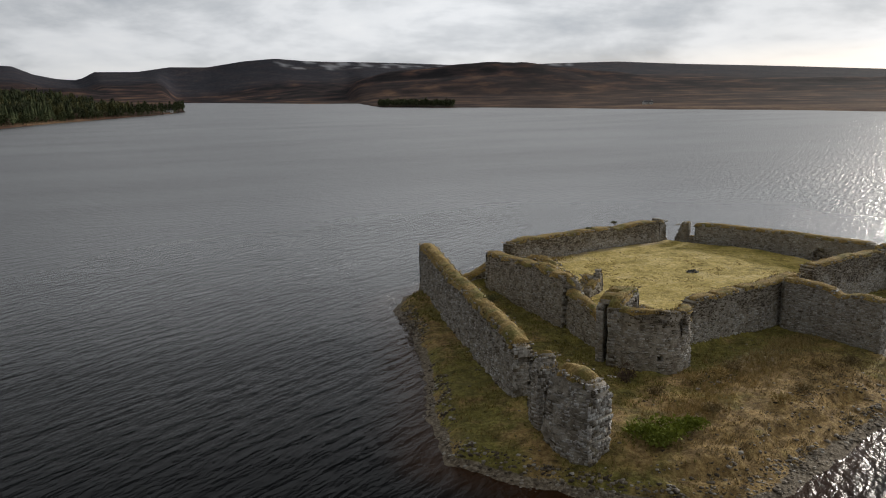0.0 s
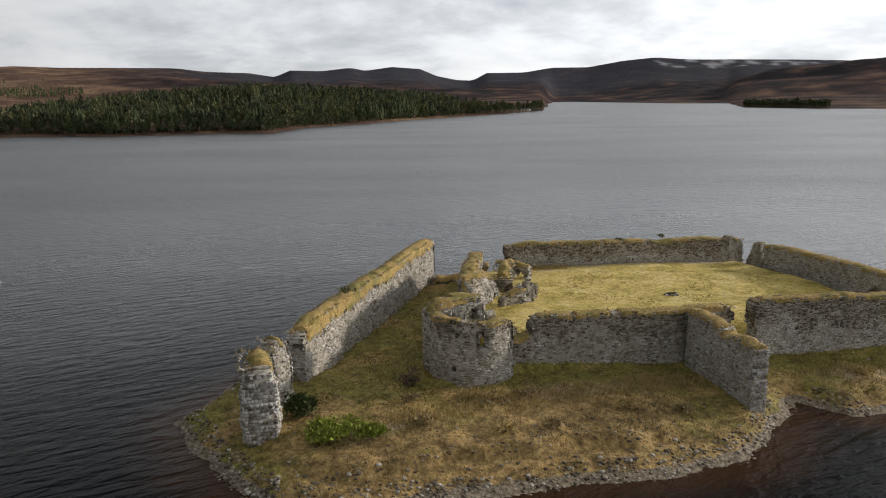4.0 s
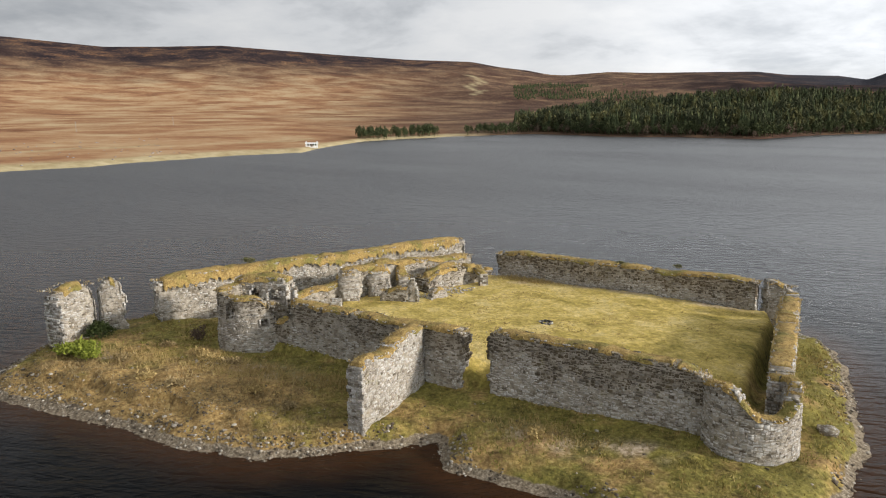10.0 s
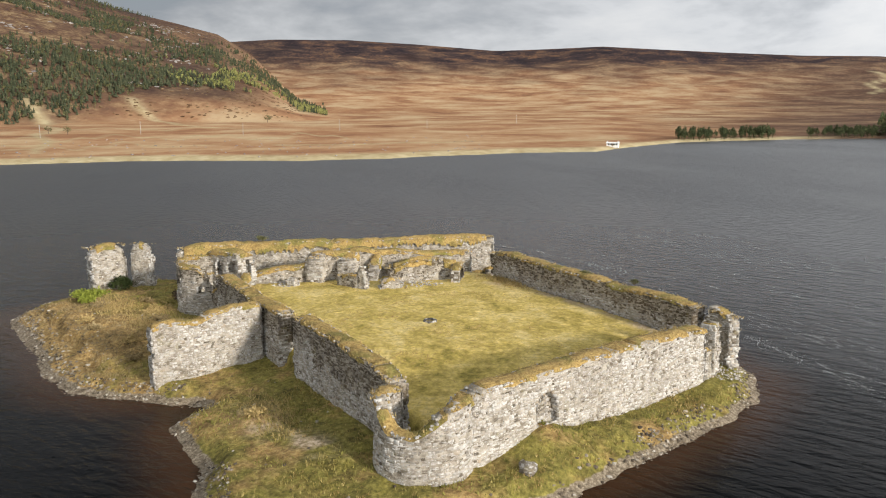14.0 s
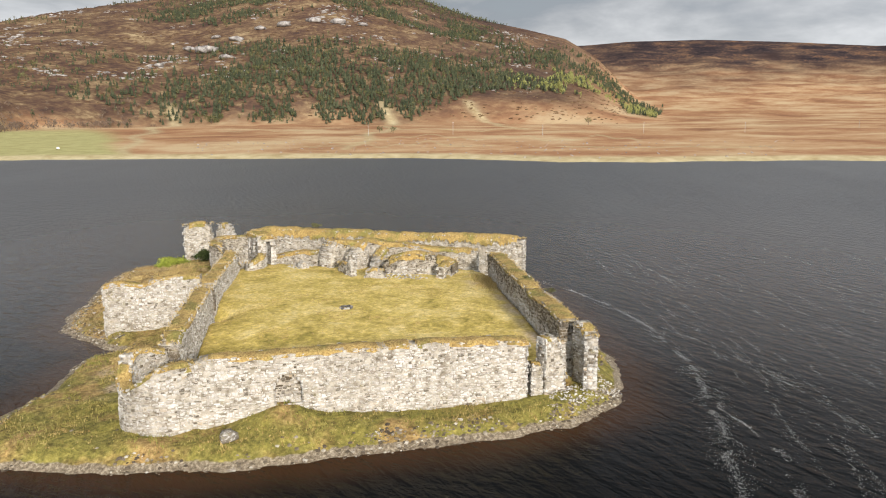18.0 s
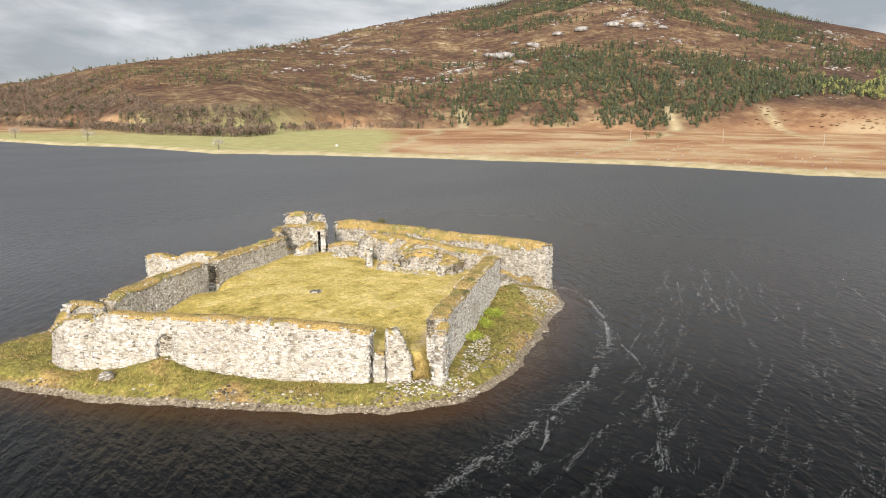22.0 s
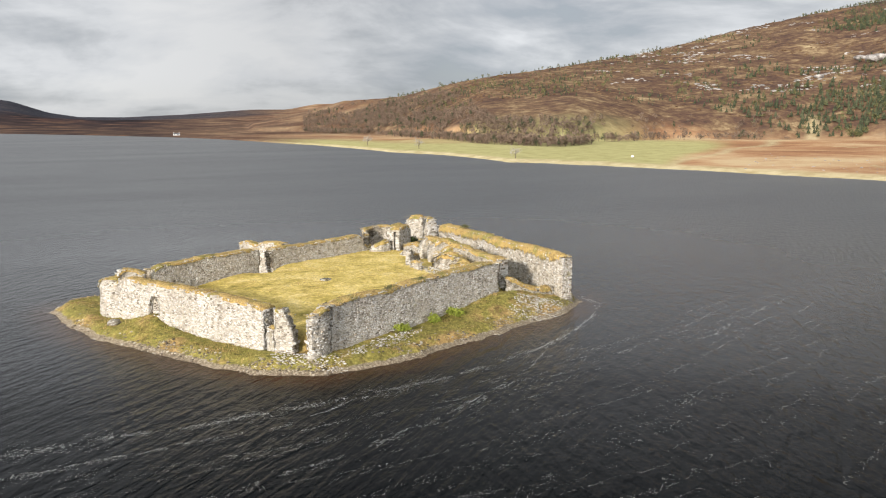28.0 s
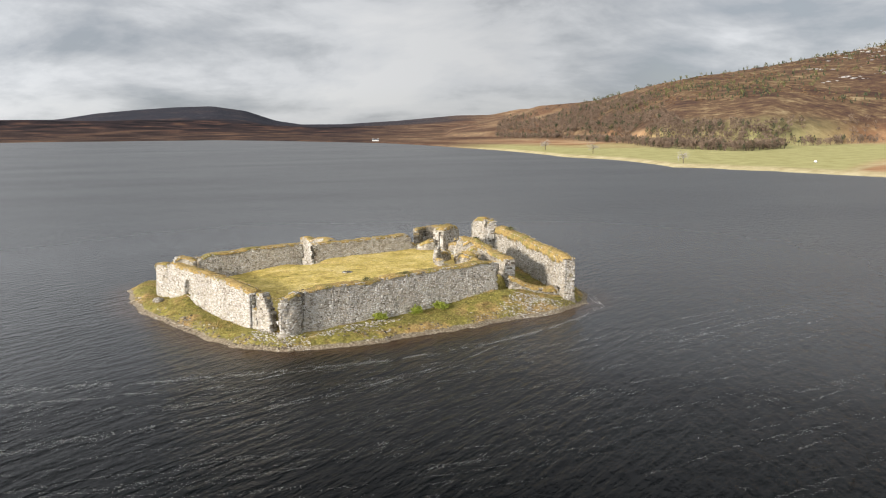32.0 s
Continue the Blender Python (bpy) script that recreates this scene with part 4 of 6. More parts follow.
ruin("outer_wall", "long outer wall of rubble with a thick mane of dry grass", [(5.1, 68.4), (1.8, 81.8), (-1.9, 97.2), (-6.0, 115.7)], 2.0,
     [(0, 6.7), (0.04, 7.5), (0.2, 7.8), (0.5, 7.7), (0.96, 8.0), (1, 7.7)], 0.4, 0.25, (0.7, 0.25), lean=0.03, turf=0.32, wob=0.7, hang=2.0, slump=(-1, 1.1), stain=0.45, ragged=0.14, course=0.165, seed=13, pieces=300, near=(6, 68, 5))
ruin("round_tower", "broken round corner tower of pale rubble with a notched rim", arc(61.7, 112.4, 3.25, -135, 85, 20), 1.3,
     [(0, 6.6), (0.1, 7.0), (0.24, 7.3), (0.34, 7.1), (0.38, 5.9), (0.44, 5.2), (0.58, 5.0), (0.66, 5.6), (0.72, 6.4), (0.85, 6.9), (1, 6.9)], 0.8, 0.3, (0.1, 0.1), lean=0.03, turf=0.12, stain=0.25, seed=15, pieces=300, near=(65, 112, 3), category="tower")
ruin("corner_pillar", "slim standing pillar of rubble at the broken corner of the castle", [(40.1, 138.2), (39.0, 138.8), (37.8, 139.4)], 1.6, [(0, 6.8), (0.4, 7.0), (0.55, 6.3), (0.75, 4.9), (1, 3.6)], 0.8, 0.3, (0.1, 0.3), turf=0.1, wob=0.45, ragged=0.14, course=0.165, seed=17, category="wall fragment")
ruin("low_wall", "grassed stub closing the foot of the gap beside the pillar", [(40.9, 137.4), (40.2, 138.1)], 1.5, [(0, 4.4), (1, 4.2)], 0.8, 0.2, (0.05, 0.05), turf=0.2, wob=0.3, seed=18, category="wall fragment")
ruin("corner_pillar", "ragged rubble stump of the fallen corner tower", arc(37.6, 138.5, 3.4, 100, 165, 6), 1.4, [(0, 5.2), (0.3, 6.7), (0.7, 7.1), (1, 7.0)], 0.8, 0.4, (0.5, 0.2), turf=0.1, wob=0.4, stain=0.3, ragged=0.14, course=0.165, seed=19, category="wall fragment")
ruin("wall_block", "isolated stump of the outer wall with a grassy top", [(10.5, 57.2), (6.7, 61.3)], 3.3, [(0, 6.3), (0.12, 7.4), (0.4, 8.0), (0.75, 8.1), (0.9, 7.6), (1, 6.6)], 0.4, 0.3, (0.6, 0.4), turf=0.45, lean=0.05, wob=0.9, hang=1.6, worn=0.8, stain=0.35, ragged=0.14, course=0.165, seed=21, category="wall fragment")
ruin("wall_block", "narrow rubble stump beside a wider one, split by a crack", [(6.7, 62.2), (6.1, 65.6)], 2.5, [(0, 7.0), (0.25, 8.0), (0.6, 8.1), (0.85, 7.4), (1, 6.2)], 0.4, 0.3, (0.3, 0.6), turf=0.4, lean=0.04, wob=0.8, hang=1.4, worn=0.8, stain=0.3, ragged=0.14, course=0.165, seed=23, category="wall fragment")
# the hall along the yard and the tower at the yard's corner
ruin("hall_wall", "tall rubble wall of the fallen hall above the yard", [(3.7, 112.6), (8.2, 101.4), (11.4, 93.6), (12.5, 91.0)], 1.9, [(0, 7.2), (0.1, 7.4), (0.3, 7.5), (0.5, 7.9), (0.7, 8.4), (0.9, 8.3), (0.97, 8.2), (1, 7.2)], 0.8, 0.3, (0.3, 0.5), wob=0.4, hang=1.6, ragged=0.14, course=0.165, seed=25, stain=0.45, near=(12, 92, 7))
ruin("hall_wall", "breached low stretch of the hall wall under a turf slope", [(12.6, 91.0), (13.6, 87.4), (14.9, 83.6), (15.6, 81.0)], 1.5, [(0, 7.0), (0.1, 6.6), (0.4, 6.5), (0.7, 5.8), (0.85, 5.2), (1, 5.4)], 0.8, 0.3, (0.1, 0.2), wob=0.4, hang=1.4, turf=0.2, ragged=0.14, course=0.165, seed=26, stain=0.5)
ruin("round_tower", "ruined round tower of dark rubble with a ragged top", arc(19.1, 79.2, 3.6, 170, 392, 24), 1.4, [(0, 7.6), (0.1, 8.4), (0.3, 8.5), (0.6, 8.3), (0.84, 8.2), (0.91, 7.7), (0.945, 6.0), (1, 5.2)], 0.6, 0.2, (0.4, 0.5), [(8.8, 6.6, 0.45, 0.95), (12.3, 5.3, 0.55, 0.5), (6.4, 3.6, 0.4, 0.35)], lean=0.03, wob=0.45, ragged=0.14, course=0.165, seed=27, category="tower", stain=0.7)
ruin("arched_fragment", "rubble fragment pierced by a small arched window and a tall slot", [(15.0, 77.6), (16.3, 79.9), (17.5, 82.0), (18.3, 83.5)], 1.5, [(0, 8.5), (0.2, 8.9), (0.5, 9.0), (0.85, 8.9), (1, 8.0)], 1.0, 0.25, (0.15, 0.25), [(5.0, 7.2, 0.78, 0.85), (2.6, 6.9, 0.52, 1.2)], wob=0.35, hang=1.4, turf=0.3, ragged=0.14, course=0.165, seed=29, category="wall fragment", stain=0.2)
# unseen backing added so the arch and slot look dark
ruin("vault_backing", "unseen rubble backing added behind the vaulted openings to keep them dark", [(13.8, 79.0), (15.0, 81.0), (16.2, 83.1), (17.0, 84.4)], 0.9, [(0, 8.2), (0.3, 8.8), (0.8, 8.8), (1, 8.0)], 1.0, 0.2, (0.1, 0.2), turf=0.0, wob=0.3, seed=28, pieces=60, category="wall fragment")
ruin("vault_crown", "turf-grown crown of the small vaulted chamber", [(14.9, 79.0), (15.9, 80.9), (16.9, 82.7), (17.5, 83.7)], 2.3, [(0, 8.7), (0.4, 9.1), (0.8, 9.0), (1, 8.5)], 8.2, 0.1, (0.1, 0.1), turf=0.35, wob=0.2, hang=1.5, seed=32, pieces=0, category="wall fragment")
ruin("tower_fragment", "low sunlit fragment sloping from the tower into the turf", [(18.5, 83.7), (20.0, 84.4), (22.4, 83.6)], 1.2, [(0, 7.0), (0.2, 6.6), (0.5, 5.9), (0.8, 5.6), (1, 5.4)], 1.0, 0.3, (0.2, 0.4), wob=0.4, hang=1.4, turf=0.25, seed=30, category="wall fragment")
ruin("hall_pier", "overhanging pier of pale masonry at the broken end of the hall", [(11.9, 92.0), (13.2, 91.9), (14.4, 91.9)], 2.3, [(0, 8.5), (0.35, 8.5), (0.6, 7.8), (0.8, 6.6), (1, 5.0)], 1.2, 0.4, (0.2, 0.5), lean=-0.05, wob=0.7, hang=1.6, worn=0.8, turf=0.3, ragged=0.14, course=0.165, seed=31, category="wall fragment")
ruin("hall_pier", "broken pier of pale masonry with turf on top", [(10.3, 96.7), (12.0, 96.2), (13.7, 96.0)], 2.5, [(0, 8.4), (0.3, 8.4), (0.55, 7.6), (0.8, 6.6), (1, 4.9)], 1.2, 0.4, (0.2, 0.5), lean=-0.03, wob=0.6, hang=1.6, worn=0.8, turf=0.3, ragged=0.14, course=0.165, seed=33, category="wall fragment")
ruin("hall_pier", "turf-topped spur of masonry between the hall's piers", [(9.2, 99.9), (11.0, 99.8), (13.0, 99.6)], 1.6, [(0, 7.9), (0.4, 7.4), (0.7, 6.3), (1, 4.9)], 1.2, 0.4, (0.2, 0.5), lean=0.02, wob=0.5, hang=1.8, worn=0.8, turf=0.3, ragged=0.14, course=0.165, seed=45, category="wall fragment")
ruin("fallen_block", "tumbled block of masonry standing in the grass of the hall", [(15.6, 89.8), (17.0, 89.2)], 1.3, [(0, 5.2), (0.5, 5.9), (1, 4.9)], 2.5, 0.4, (0.2, 0.3), turf=0.08, wob=0.5, seed=47, category="wall fragment")
ruin("hall_inner_wall", "low dark inner wall of the hall, sunk in grass", [(14.9, 95.4), (15.9, 97.0), (16.8, 98.6)], 1.1, [(0, 5.3), (0.3, 5.8), (0.7, 6.1), (1, 6.7)], 2.0, 0.35, (0.4, 0.2), turf=0.1, wob=0.4, seed=35, category="wall fragment", stain=0.5)
ruin("door_jamb", "pointed white masonry jamb of the hall doorway", [(16.9, 98.7), (17.6, 99.9)], 1.0, [(0, 7.2), (0.35, 7.7), (0.6, 6.9), (1, 5.4)], 2.0, 0.25, (0.1, 0.2), turf=0.05, wob=0.3, seed=36, category="wall fragment")
ruin("hall_inner_wall", "short block of pale hall masonry", [(17.0, 101.4), (15.9, 104.2)], 1.1, [(0, 5.6), (0.5, 5.9), (1, 5.4)], 2.0, 0.3, (0.3, 0.4), turf=0.12, wob=0.3, seed=38, category="wall fragment")
ruin("hall_bank", "grassed-over heap of masonry along the hall", [(9.4, 112.0), (10.6, 107.0), (12.8, 101.2)], 2.7, [(0, 6.4), (0.2, 6.9), (0.6, 7.1), (1, 6.2)], 2.0, 0.45, (0.5, 0.7), turf=0.45, wob=0.6, hang=2.6, lean=0.16, stain=0.7, seed=37, category="wall fragment")
ruin("low_arch", "low turf-covered arch beside the courtyard", [(8.2, 110.8), (10.4, 111.1), (12.6, 111.0)], 1.3, [(0, 6.3), (0.5, 6.4), (1, 6.1)], 2.0, 0.2, (0.2, 0.15), [(2.2, 4.7, 1.55, 0.95)], turf=0.25, wob=0.3, stain=0.4, seed=39, category="wall fragment")
ruin("low_wall", "low overgrown footing joining the outer wall to the castle corner", [(-4.2, 112.8), (-0.5, 114.4), (4.2, 115.6)], 1.8, [(0, 2.6), (0.4, 2.6), (0.7, 3.4), (1, 4.9)], 0.4, 0.6, (0.2, 0.3), turf=0.35, wob=0.5, hang=1.5, stain=0.5, seed=41, category="wall fragment")

# ---- stones, plants and foam of the island ----
rng = np.random.default_rng(12)


def rock_shape(r, sides=6):
    """A rough boulder, about one metre across: two jittered rings and two poles."""
    v, f = [(0, 0, -0.32)], []
    for ring, (rad, z) in enumerate(((0.46, -0.16), (0.44, 0.12))):
        for k in range(sides):
            a = 2 * math.pi * (k + 0.3 * ring) / sides + r.uniform(-0.2, 0.2)
            q = rad * r.uniform(0.75, 1.2)
            v.append((q * math.cos(a), q * math.sin(a), z + r.uniform(-0.09, 0.09)))
    v.append((r.uniform(-0.1, 0.1), r.uniform(-0.1, 0.1), 0.31))
    for k in range(sides):
        n = (k + 1) % sides
        f += [(0, 1 + n, 1 + k), (1 + k, 1 + n, 1 + sides + n), (1 + k, 1 + sides + n, 1 + sides + k), (1 + sides + k, 1 + sides + n, 2 * sides + 1)]
    return np.array(v), np.array(f)


ROCKS = [rock_shape(rng) for _ in range(14)]


def scatter(name, spots, sizes, mat, label, category, parent=None, flat=0.75):
    """Many stones too small to pick apart, as one mesh."""
    vs, fs, base = [], [], 0
    turn = rng.uniform(0, 6.283, len(spots))
    for (x, y, z), size, t, k in zip(spots, sizes, turn, rng.integers(0, len(ROCKS), len(spots))):
        v, f = ROCKS[k]
        c, s = math.cos(t), math.sin(t)
        w = np.stack([(v[:, 0] * c - v[:, 1] * s) * size + x, (v[:, 0] * s + v[:, 1] * c) * size * 0.8 + y, v[:, 2] * size * flat + z], -1)
        vs.append(w)
        fs.append(f + base)
        base += len(v)
    ob = put(name, np.concatenate(vs), np.concatenate(fs), mat, parent)
    return tagged(ob, label, category, kind="stuff")


def along_shore(count, inner, outer):
    """Random places in a band along the shoreline; inner and outer in metres inland."""
    p = np.array(SHORE + SHORE[:1])
    seg = np.hypot(*np.diff(p, axis=0).T)
    s = np.concatenate([[0], np.cumsum(seg)])
    u = rng.uniform(0, s[-1], count)
    x, y = np.interp(u, s, p[:, 0]), np.interp(u, s, p[:, 1])
    i = np.clip(np.searchsorted(s, u) - 1, 0, len(seg) - 1)
    d = p[i + 1] - p[i]
    nx, ny = -d[:, 1] / seg[i], d[:, 0] / seg[i]
    q = rng.uniform(inner, outer, count)
    return x + nx * q, y + ny * q


def settled(x, y, sink=0.0):
    return np.stack([x, y, island_height(x, y) - sink], -1)


x, y = along_shore(14000, -1.2, 2.2)
thin = fbm(x / 4, y / 4, 61, 3) + 0.10 * (y < 90) > 0.47 + 0.12 * ease(0.6, 2.2, edge_distance(SHORE, x, y))
x, y = x[thin], y[thin]
scatter("shore_stones", settled(x, y, 0.02), 0.12 + 0.42 * rng.random(len(x)) ** 2.6, BEACH, "grey and white stones strewn along the islet's water line", "stones")


def heap(name, cx, cy, rx, ry, turn, count, big, label, mat=STONE):
    a, q = rng.uniform(0, 6.283, count), np.sqrt(rng.random(count))
    px, py = q * np.cos(a) * rx, q * np.sin(a) * ry
    c, s = math.cos(radians(turn)), math.sin(radians(turn))
    x, y = cx + px * c - py * s, cy + px * s + py * c
    lift = 0.55 * (1 - q) * big
    spots = settled(x, y, 0.07 if mat is BEACH else 0.0)
    spots[:, 2] += lift * rng.random(count)
    scatter(name, spots, big * (0.35 + 0.65 * rng.random(count) ** 2), mat, label, "rubble")


heap("rubble_heap", 1.0, 121.3, 6.5, 2.6, 35, 460, 0.42, "pale tumbled rubble below the end of the curtain wall")
heap("rubble_heap", 1.2, 118.6, 3.4, 1.5, 30, 190, 0.4, "pale fallen stones between the curtain wall and the outer wall")
heap("rubble_heap", 36.5, 141.4, 5.0, 1.6, -20, 300, 0.42, "fallen tower stones on the grassy shore")
heap("rubble_heap", 27.0, 136.5, 8.0, 1.3, 40, 340, 0.38, "fallen facing stones along the foot of the wall")
heap("rubble_heap", 33.0, 69.5, 12.0, 3.2, 43, 420, 0.34, "stony bank overgrown with dead grass above the water", BEACH)
heap("rubble_heap", 24.5, 73.5, 2.6, 2.0, 20, 150, 0.55, "low mound of fallen masonry in dead grass", BEACH)
heap("rubble_heap", 14.8, 88.0, 2.4, 2.0, 0, 110, 0.6, "fallen masonry inside the ruined hall")
heap("rubble_heap", 14.2, 105.0, 1.6, 4.5, 17, 150, 0.55, "tumbled hall masonry half sunk in turf")
heap("rubble_heap", -7.2, 96.0, 1.8, 12.0, 8, 600, 0.55, "dark stones washed by the loch below the outer wall", BEACH)
x, y = along_shore(12000, 1.6, 7.2)
dd = edge_distance(SHORE, x, y)
ok = (x > 13) & (x < 47) & (y < 82) & (np.abs(dd - 4.0) < 0.7 + 2.3 * rng.random(len(x)) ** 2) & (fbm(x / 2.2, y / 2.2, 63, 3) > 0.38)
scatter("revetment_stones", settled(x[ok], y[ok], 0.08), 0.10 + 0.28 * rng.random(ok.sum()) ** 2, BEACH, "collapsed stone edging of the bank with dead grass between", "stones")
x, y = rng.uniform(-6, 72, 1500), rng.uniform(54, 142, 1500)
ok = (edge_distance(SHORE, x, y) > 2) & (edge_distance(COURT, x, y) < -1.2)
scatter("field_stones", settled(x[ok], y[ok], 0.03), 0.14 + 0.4 * rng.random(ok.sum()) ** 3, BEACH, "scattered pale stones in the rough grass", "stones")

v, f = rock_shape(np.random.default_rng(77), 10)
ob = put("boulder", v * (2.1, 1.7, 1.7), f, STONE, None, "", True)
ob.location = (62.3, 120.3, ground_at(62.3, 120.3) + 0.32)
tagged(ob, "large pale rounded boulder in the grass beside the round tower", "boulder")

# fire ring in the courtyard
ring = new("fire_pit")
ring.location = (32.4, 109.7, ground_at(32.4, 109.7))
tagged(ring, "small burnt-out fire ring of stones in the courtyard grass", "fire pit")
for k in range(11):
    a = 2 * math.pi * k / 11
    v, f = ROCKS[k % len(ROCKS)]
    ob = put("stone", v * rng.uniform(0.3, 0.5), f, STONE if k % 3 else ASH, ring)
    ob.location = (0.75 * math.cos(a), 0.62 * math.sin(a), 0.06)
    ob.rotation_euler = (0, 0, a * 3)
for k in range(3):
    bm = bmesh.new()
    bmesh.ops.create_cone(bm, cap_ends=True, segments=7, radius1=0.09, radius2=0.07, depth=1.1)
    log = part("log", bm, ASH, ring, "charred log")
    log.matrix_basis = pose(0.15 * k - 0.2, 0.25 * k - 0.2, 0.14 + 0.05 * k, 88, 0, 35 + 40 * k)


def blades(name, x, y, z, height, width, mat, label, category, lean=0.5, per=3, tint=None):
    """Grass as single leaves, three to a tuft."""
    n = len(x) * per
    x, y, z, h = (np.repeat(np.asarray(q, float), per) for q in (x, y, z, height))
    a = rng.uniform(0, 6.283, n)
    x, y = x + rng.normal(0, 0.10, n), y + rng.normal(0, 0.10, n)
    h = h * rng.uniform(0.6, 1.15, n)
    w = width * rng.uniform(0.7, 1.4, n)
    dx, dy = np.cos(a), np.sin(a)
    l = lean * h * rng.uniform(0.2, 1.2, n)
    b = rng.uniform(0, 6.283, n)
    p0 = np.stack([x - dx * w, y - dy * w, z - 0.05], -1)
    p1 = np.stack([x + dx * w, y + dy * w, z - 0.05], -1)
    p2 = np.stack([x + np.cos(b) * l, y + np.sin(b) * l, z + h], -1)
    v = np.stack([p0, p1, p2], 1).reshape(-1, 3)
    ob = put(name, v, np.arange(3 * n).reshape(-1, 3), mat)
    return tagged(ob, label, category, kind="stuff")


x, y = rng.uniform(-9, 74, 62000), rng.uniform(51, 144, 62000)
d, c = edge_distance(SHORE, x, y), edge_distance(COURT, x, y)
n = fbm(x / 5, y / 5, 91, 3)
ok = (d > 1.2) & (c < -1.0) & (rng.random(len(x)) < 0.25 + 1.1 * ease(0.4, 0.62, n))
yd = np.exp(-(((x - 27) * 0.71 + (y - 72) * 0.70) / 20) ** 2 - (((x - 31) * 0.70 - (y - 68) * 0.71) / 6.5) ** 2)
dry = ok & (yd + 1.3 * (n - 0.5) > 0.45)
ok &= ~dry
blades("yard_grass", x[dry], y[dry], island_height(x[dry], y[dry]), 0.12 + 0.26 * n[dry], 0.036, DRYGRASS, "matted brown and straw-coloured dead grass over the stony yard", "grass", 0.9)
blades("rough_grass", x[ok], y[ok], island_height(x[ok], y[ok]), 0.12 + 0.26 * n[ok], 0.034, BLADES, "rough green and straw-coloured tussock grass over the islet", "grass", 0.7)
ok = (c > 0.7) & (rng.random(len(x)) < 0.06 + 0.5 * ease(0.5, 0.66, n))
blades("courtyard_grass", x[ok], y[ok], island_height(x[ok], y[ok]), 0.07 + 0.09 * n[ok], 0.045, STRAW, "short yellowed grass covering the courtyard", "grass", 0.7)
for cx, cy, rx, ry, turn, m in ((36.0, 84.5, 5.0, 1.8, 38, 1100), (30.0, 77.0, 6.0, 2.6, 40, 1500), (24.5, 73.5, 3.0, 2.4, 30, 700), (20.0, 66.0, 5.0, 2.5, 45, 1100), (53.0, 97.5, 4.5, 1.6, 38, 500), (12.0, 118.0, 3.8, 1.5, 38, 900)):
    m = int(m * 0.6)
    px, py = rng.normal(0, 0.6 * rx, m), rng.normal(0, 0.6 * ry, m)
    t = radians(turn)
    gx, gy = cx + px * math.cos(t) - py * math.sin(t), cy + px * math.sin(t) + py * math.cos(t)
    blades("dead_grass", gx, gy, island_height(gx, gy), 0.2 + 0.4 * rng.random(m), 0.035, STRAW, "stand of tall bleached dead grass", "dead grass", 0.9)
tx, ty, tz = [], [], []
for line, ss, top, thick in TURF_TOPS:
    k = int(len(ss) * 5)
    s = rng.uniform(0.1, line.length - 0.1, k)
    p = line.spot(s, rng.uniform(-0.52, 0.52, k) * thick, np.interp(s, ss, top) - 0.08)
    tx.append(p[:, 0]), ty.append(p[:, 1]), tz.append(p[:, 2])
tx, ty, tz = (np.concatenate(q) for q in (tx, ty, tz))
blades("wall_head_grass", tx, ty, tz, np.full(len(tx), 0.22), 0.04, STRAW, "dry tufts of grass along the broken wall heads", "grass", 0.9)

hx = []
for line, ss, top, thick in TURF_TOPS:
    k = int(line.length * 5)
    s = rng.uniform(0.1, line.length - 0.1, k)
    w = np.where(rng.random(k) < 0.8, np.sign(rng.random(k) - 0.5) * rng.uniform(0.38, 0.49, k), rng.uniform(-0.4, 0.4, k)) * thick
    p = line.spot(s, w, np.interp(s, ss, top) - 0.12)
    hx.append(p[fbm(s / 1.5, s * 0 + 2.7, 99, 3) > 0.46])
hx = np.concatenate(hx)
scatter("head_stones", hx, 0.16 + 0.28 * rng.random(len(hx)) ** 2, STONE, "loose pale stones showing through the turf on the wall heads", "stones")


def shrub(name, x, y, z, rad, high, mat, label, count, leaf=0.22, seed=0):
    """A low bush: woody stems and a crown of separate leafy sprays."""
    r = np.random.default_rng(seed)
    root = new(name)
    root.location = (x, y, z)
    tagged(root, label, "shrub")
    for k in range(9):
        a, t = r.uniform(0, 6.283), r.uniform(0.3, 0.8)
        tip = np.array([math.cos(a) * rad * t, math.sin(a) * rad * t, high * r.uniform(0.5, 0.9)])
        v = [(0.05 * math.cos(2.094 * q) + 0.2 * tip[0], 0.05 * math.sin(2.094 * q) + 0.2 * tip[1], -0.1) for q in range(3)] + [tuple(tip)]
        put("stem", v, [(0, 1, 3), (1, 2, 3), (2, 0, 3)], BARK, root)
    cl = r.normal(0, 1, (14, 3))
    cl = cl / np.linalg.norm(cl, axis=1)[:, None] * r.uniform(0.3, 0.75, (14, 1))
    i = r.integers(0, 14, count)
    p = cl[i] + r.normal(0, 0.20, (count, 3))
    p = p * (rad, rad, high * 0.55) + (0, 0, high * 0.5)
    p[:, 2] = np.maximum(p[:, 2], 0.02)
    d1, d2 = r.normal(0, leaf, (count, 3)), r.normal(0, leaf, (count, 3))
    d1[:, 2] = np.abs(d1[:, 2])
    lv = np.stack([p, p + d1, p + d1 * 0.5 + d2 * 0.6], 1).reshape(-1, 3)
    put("foliage", lv, np.arange(3 * count).reshape(-1, 3), mat, root)
    return root


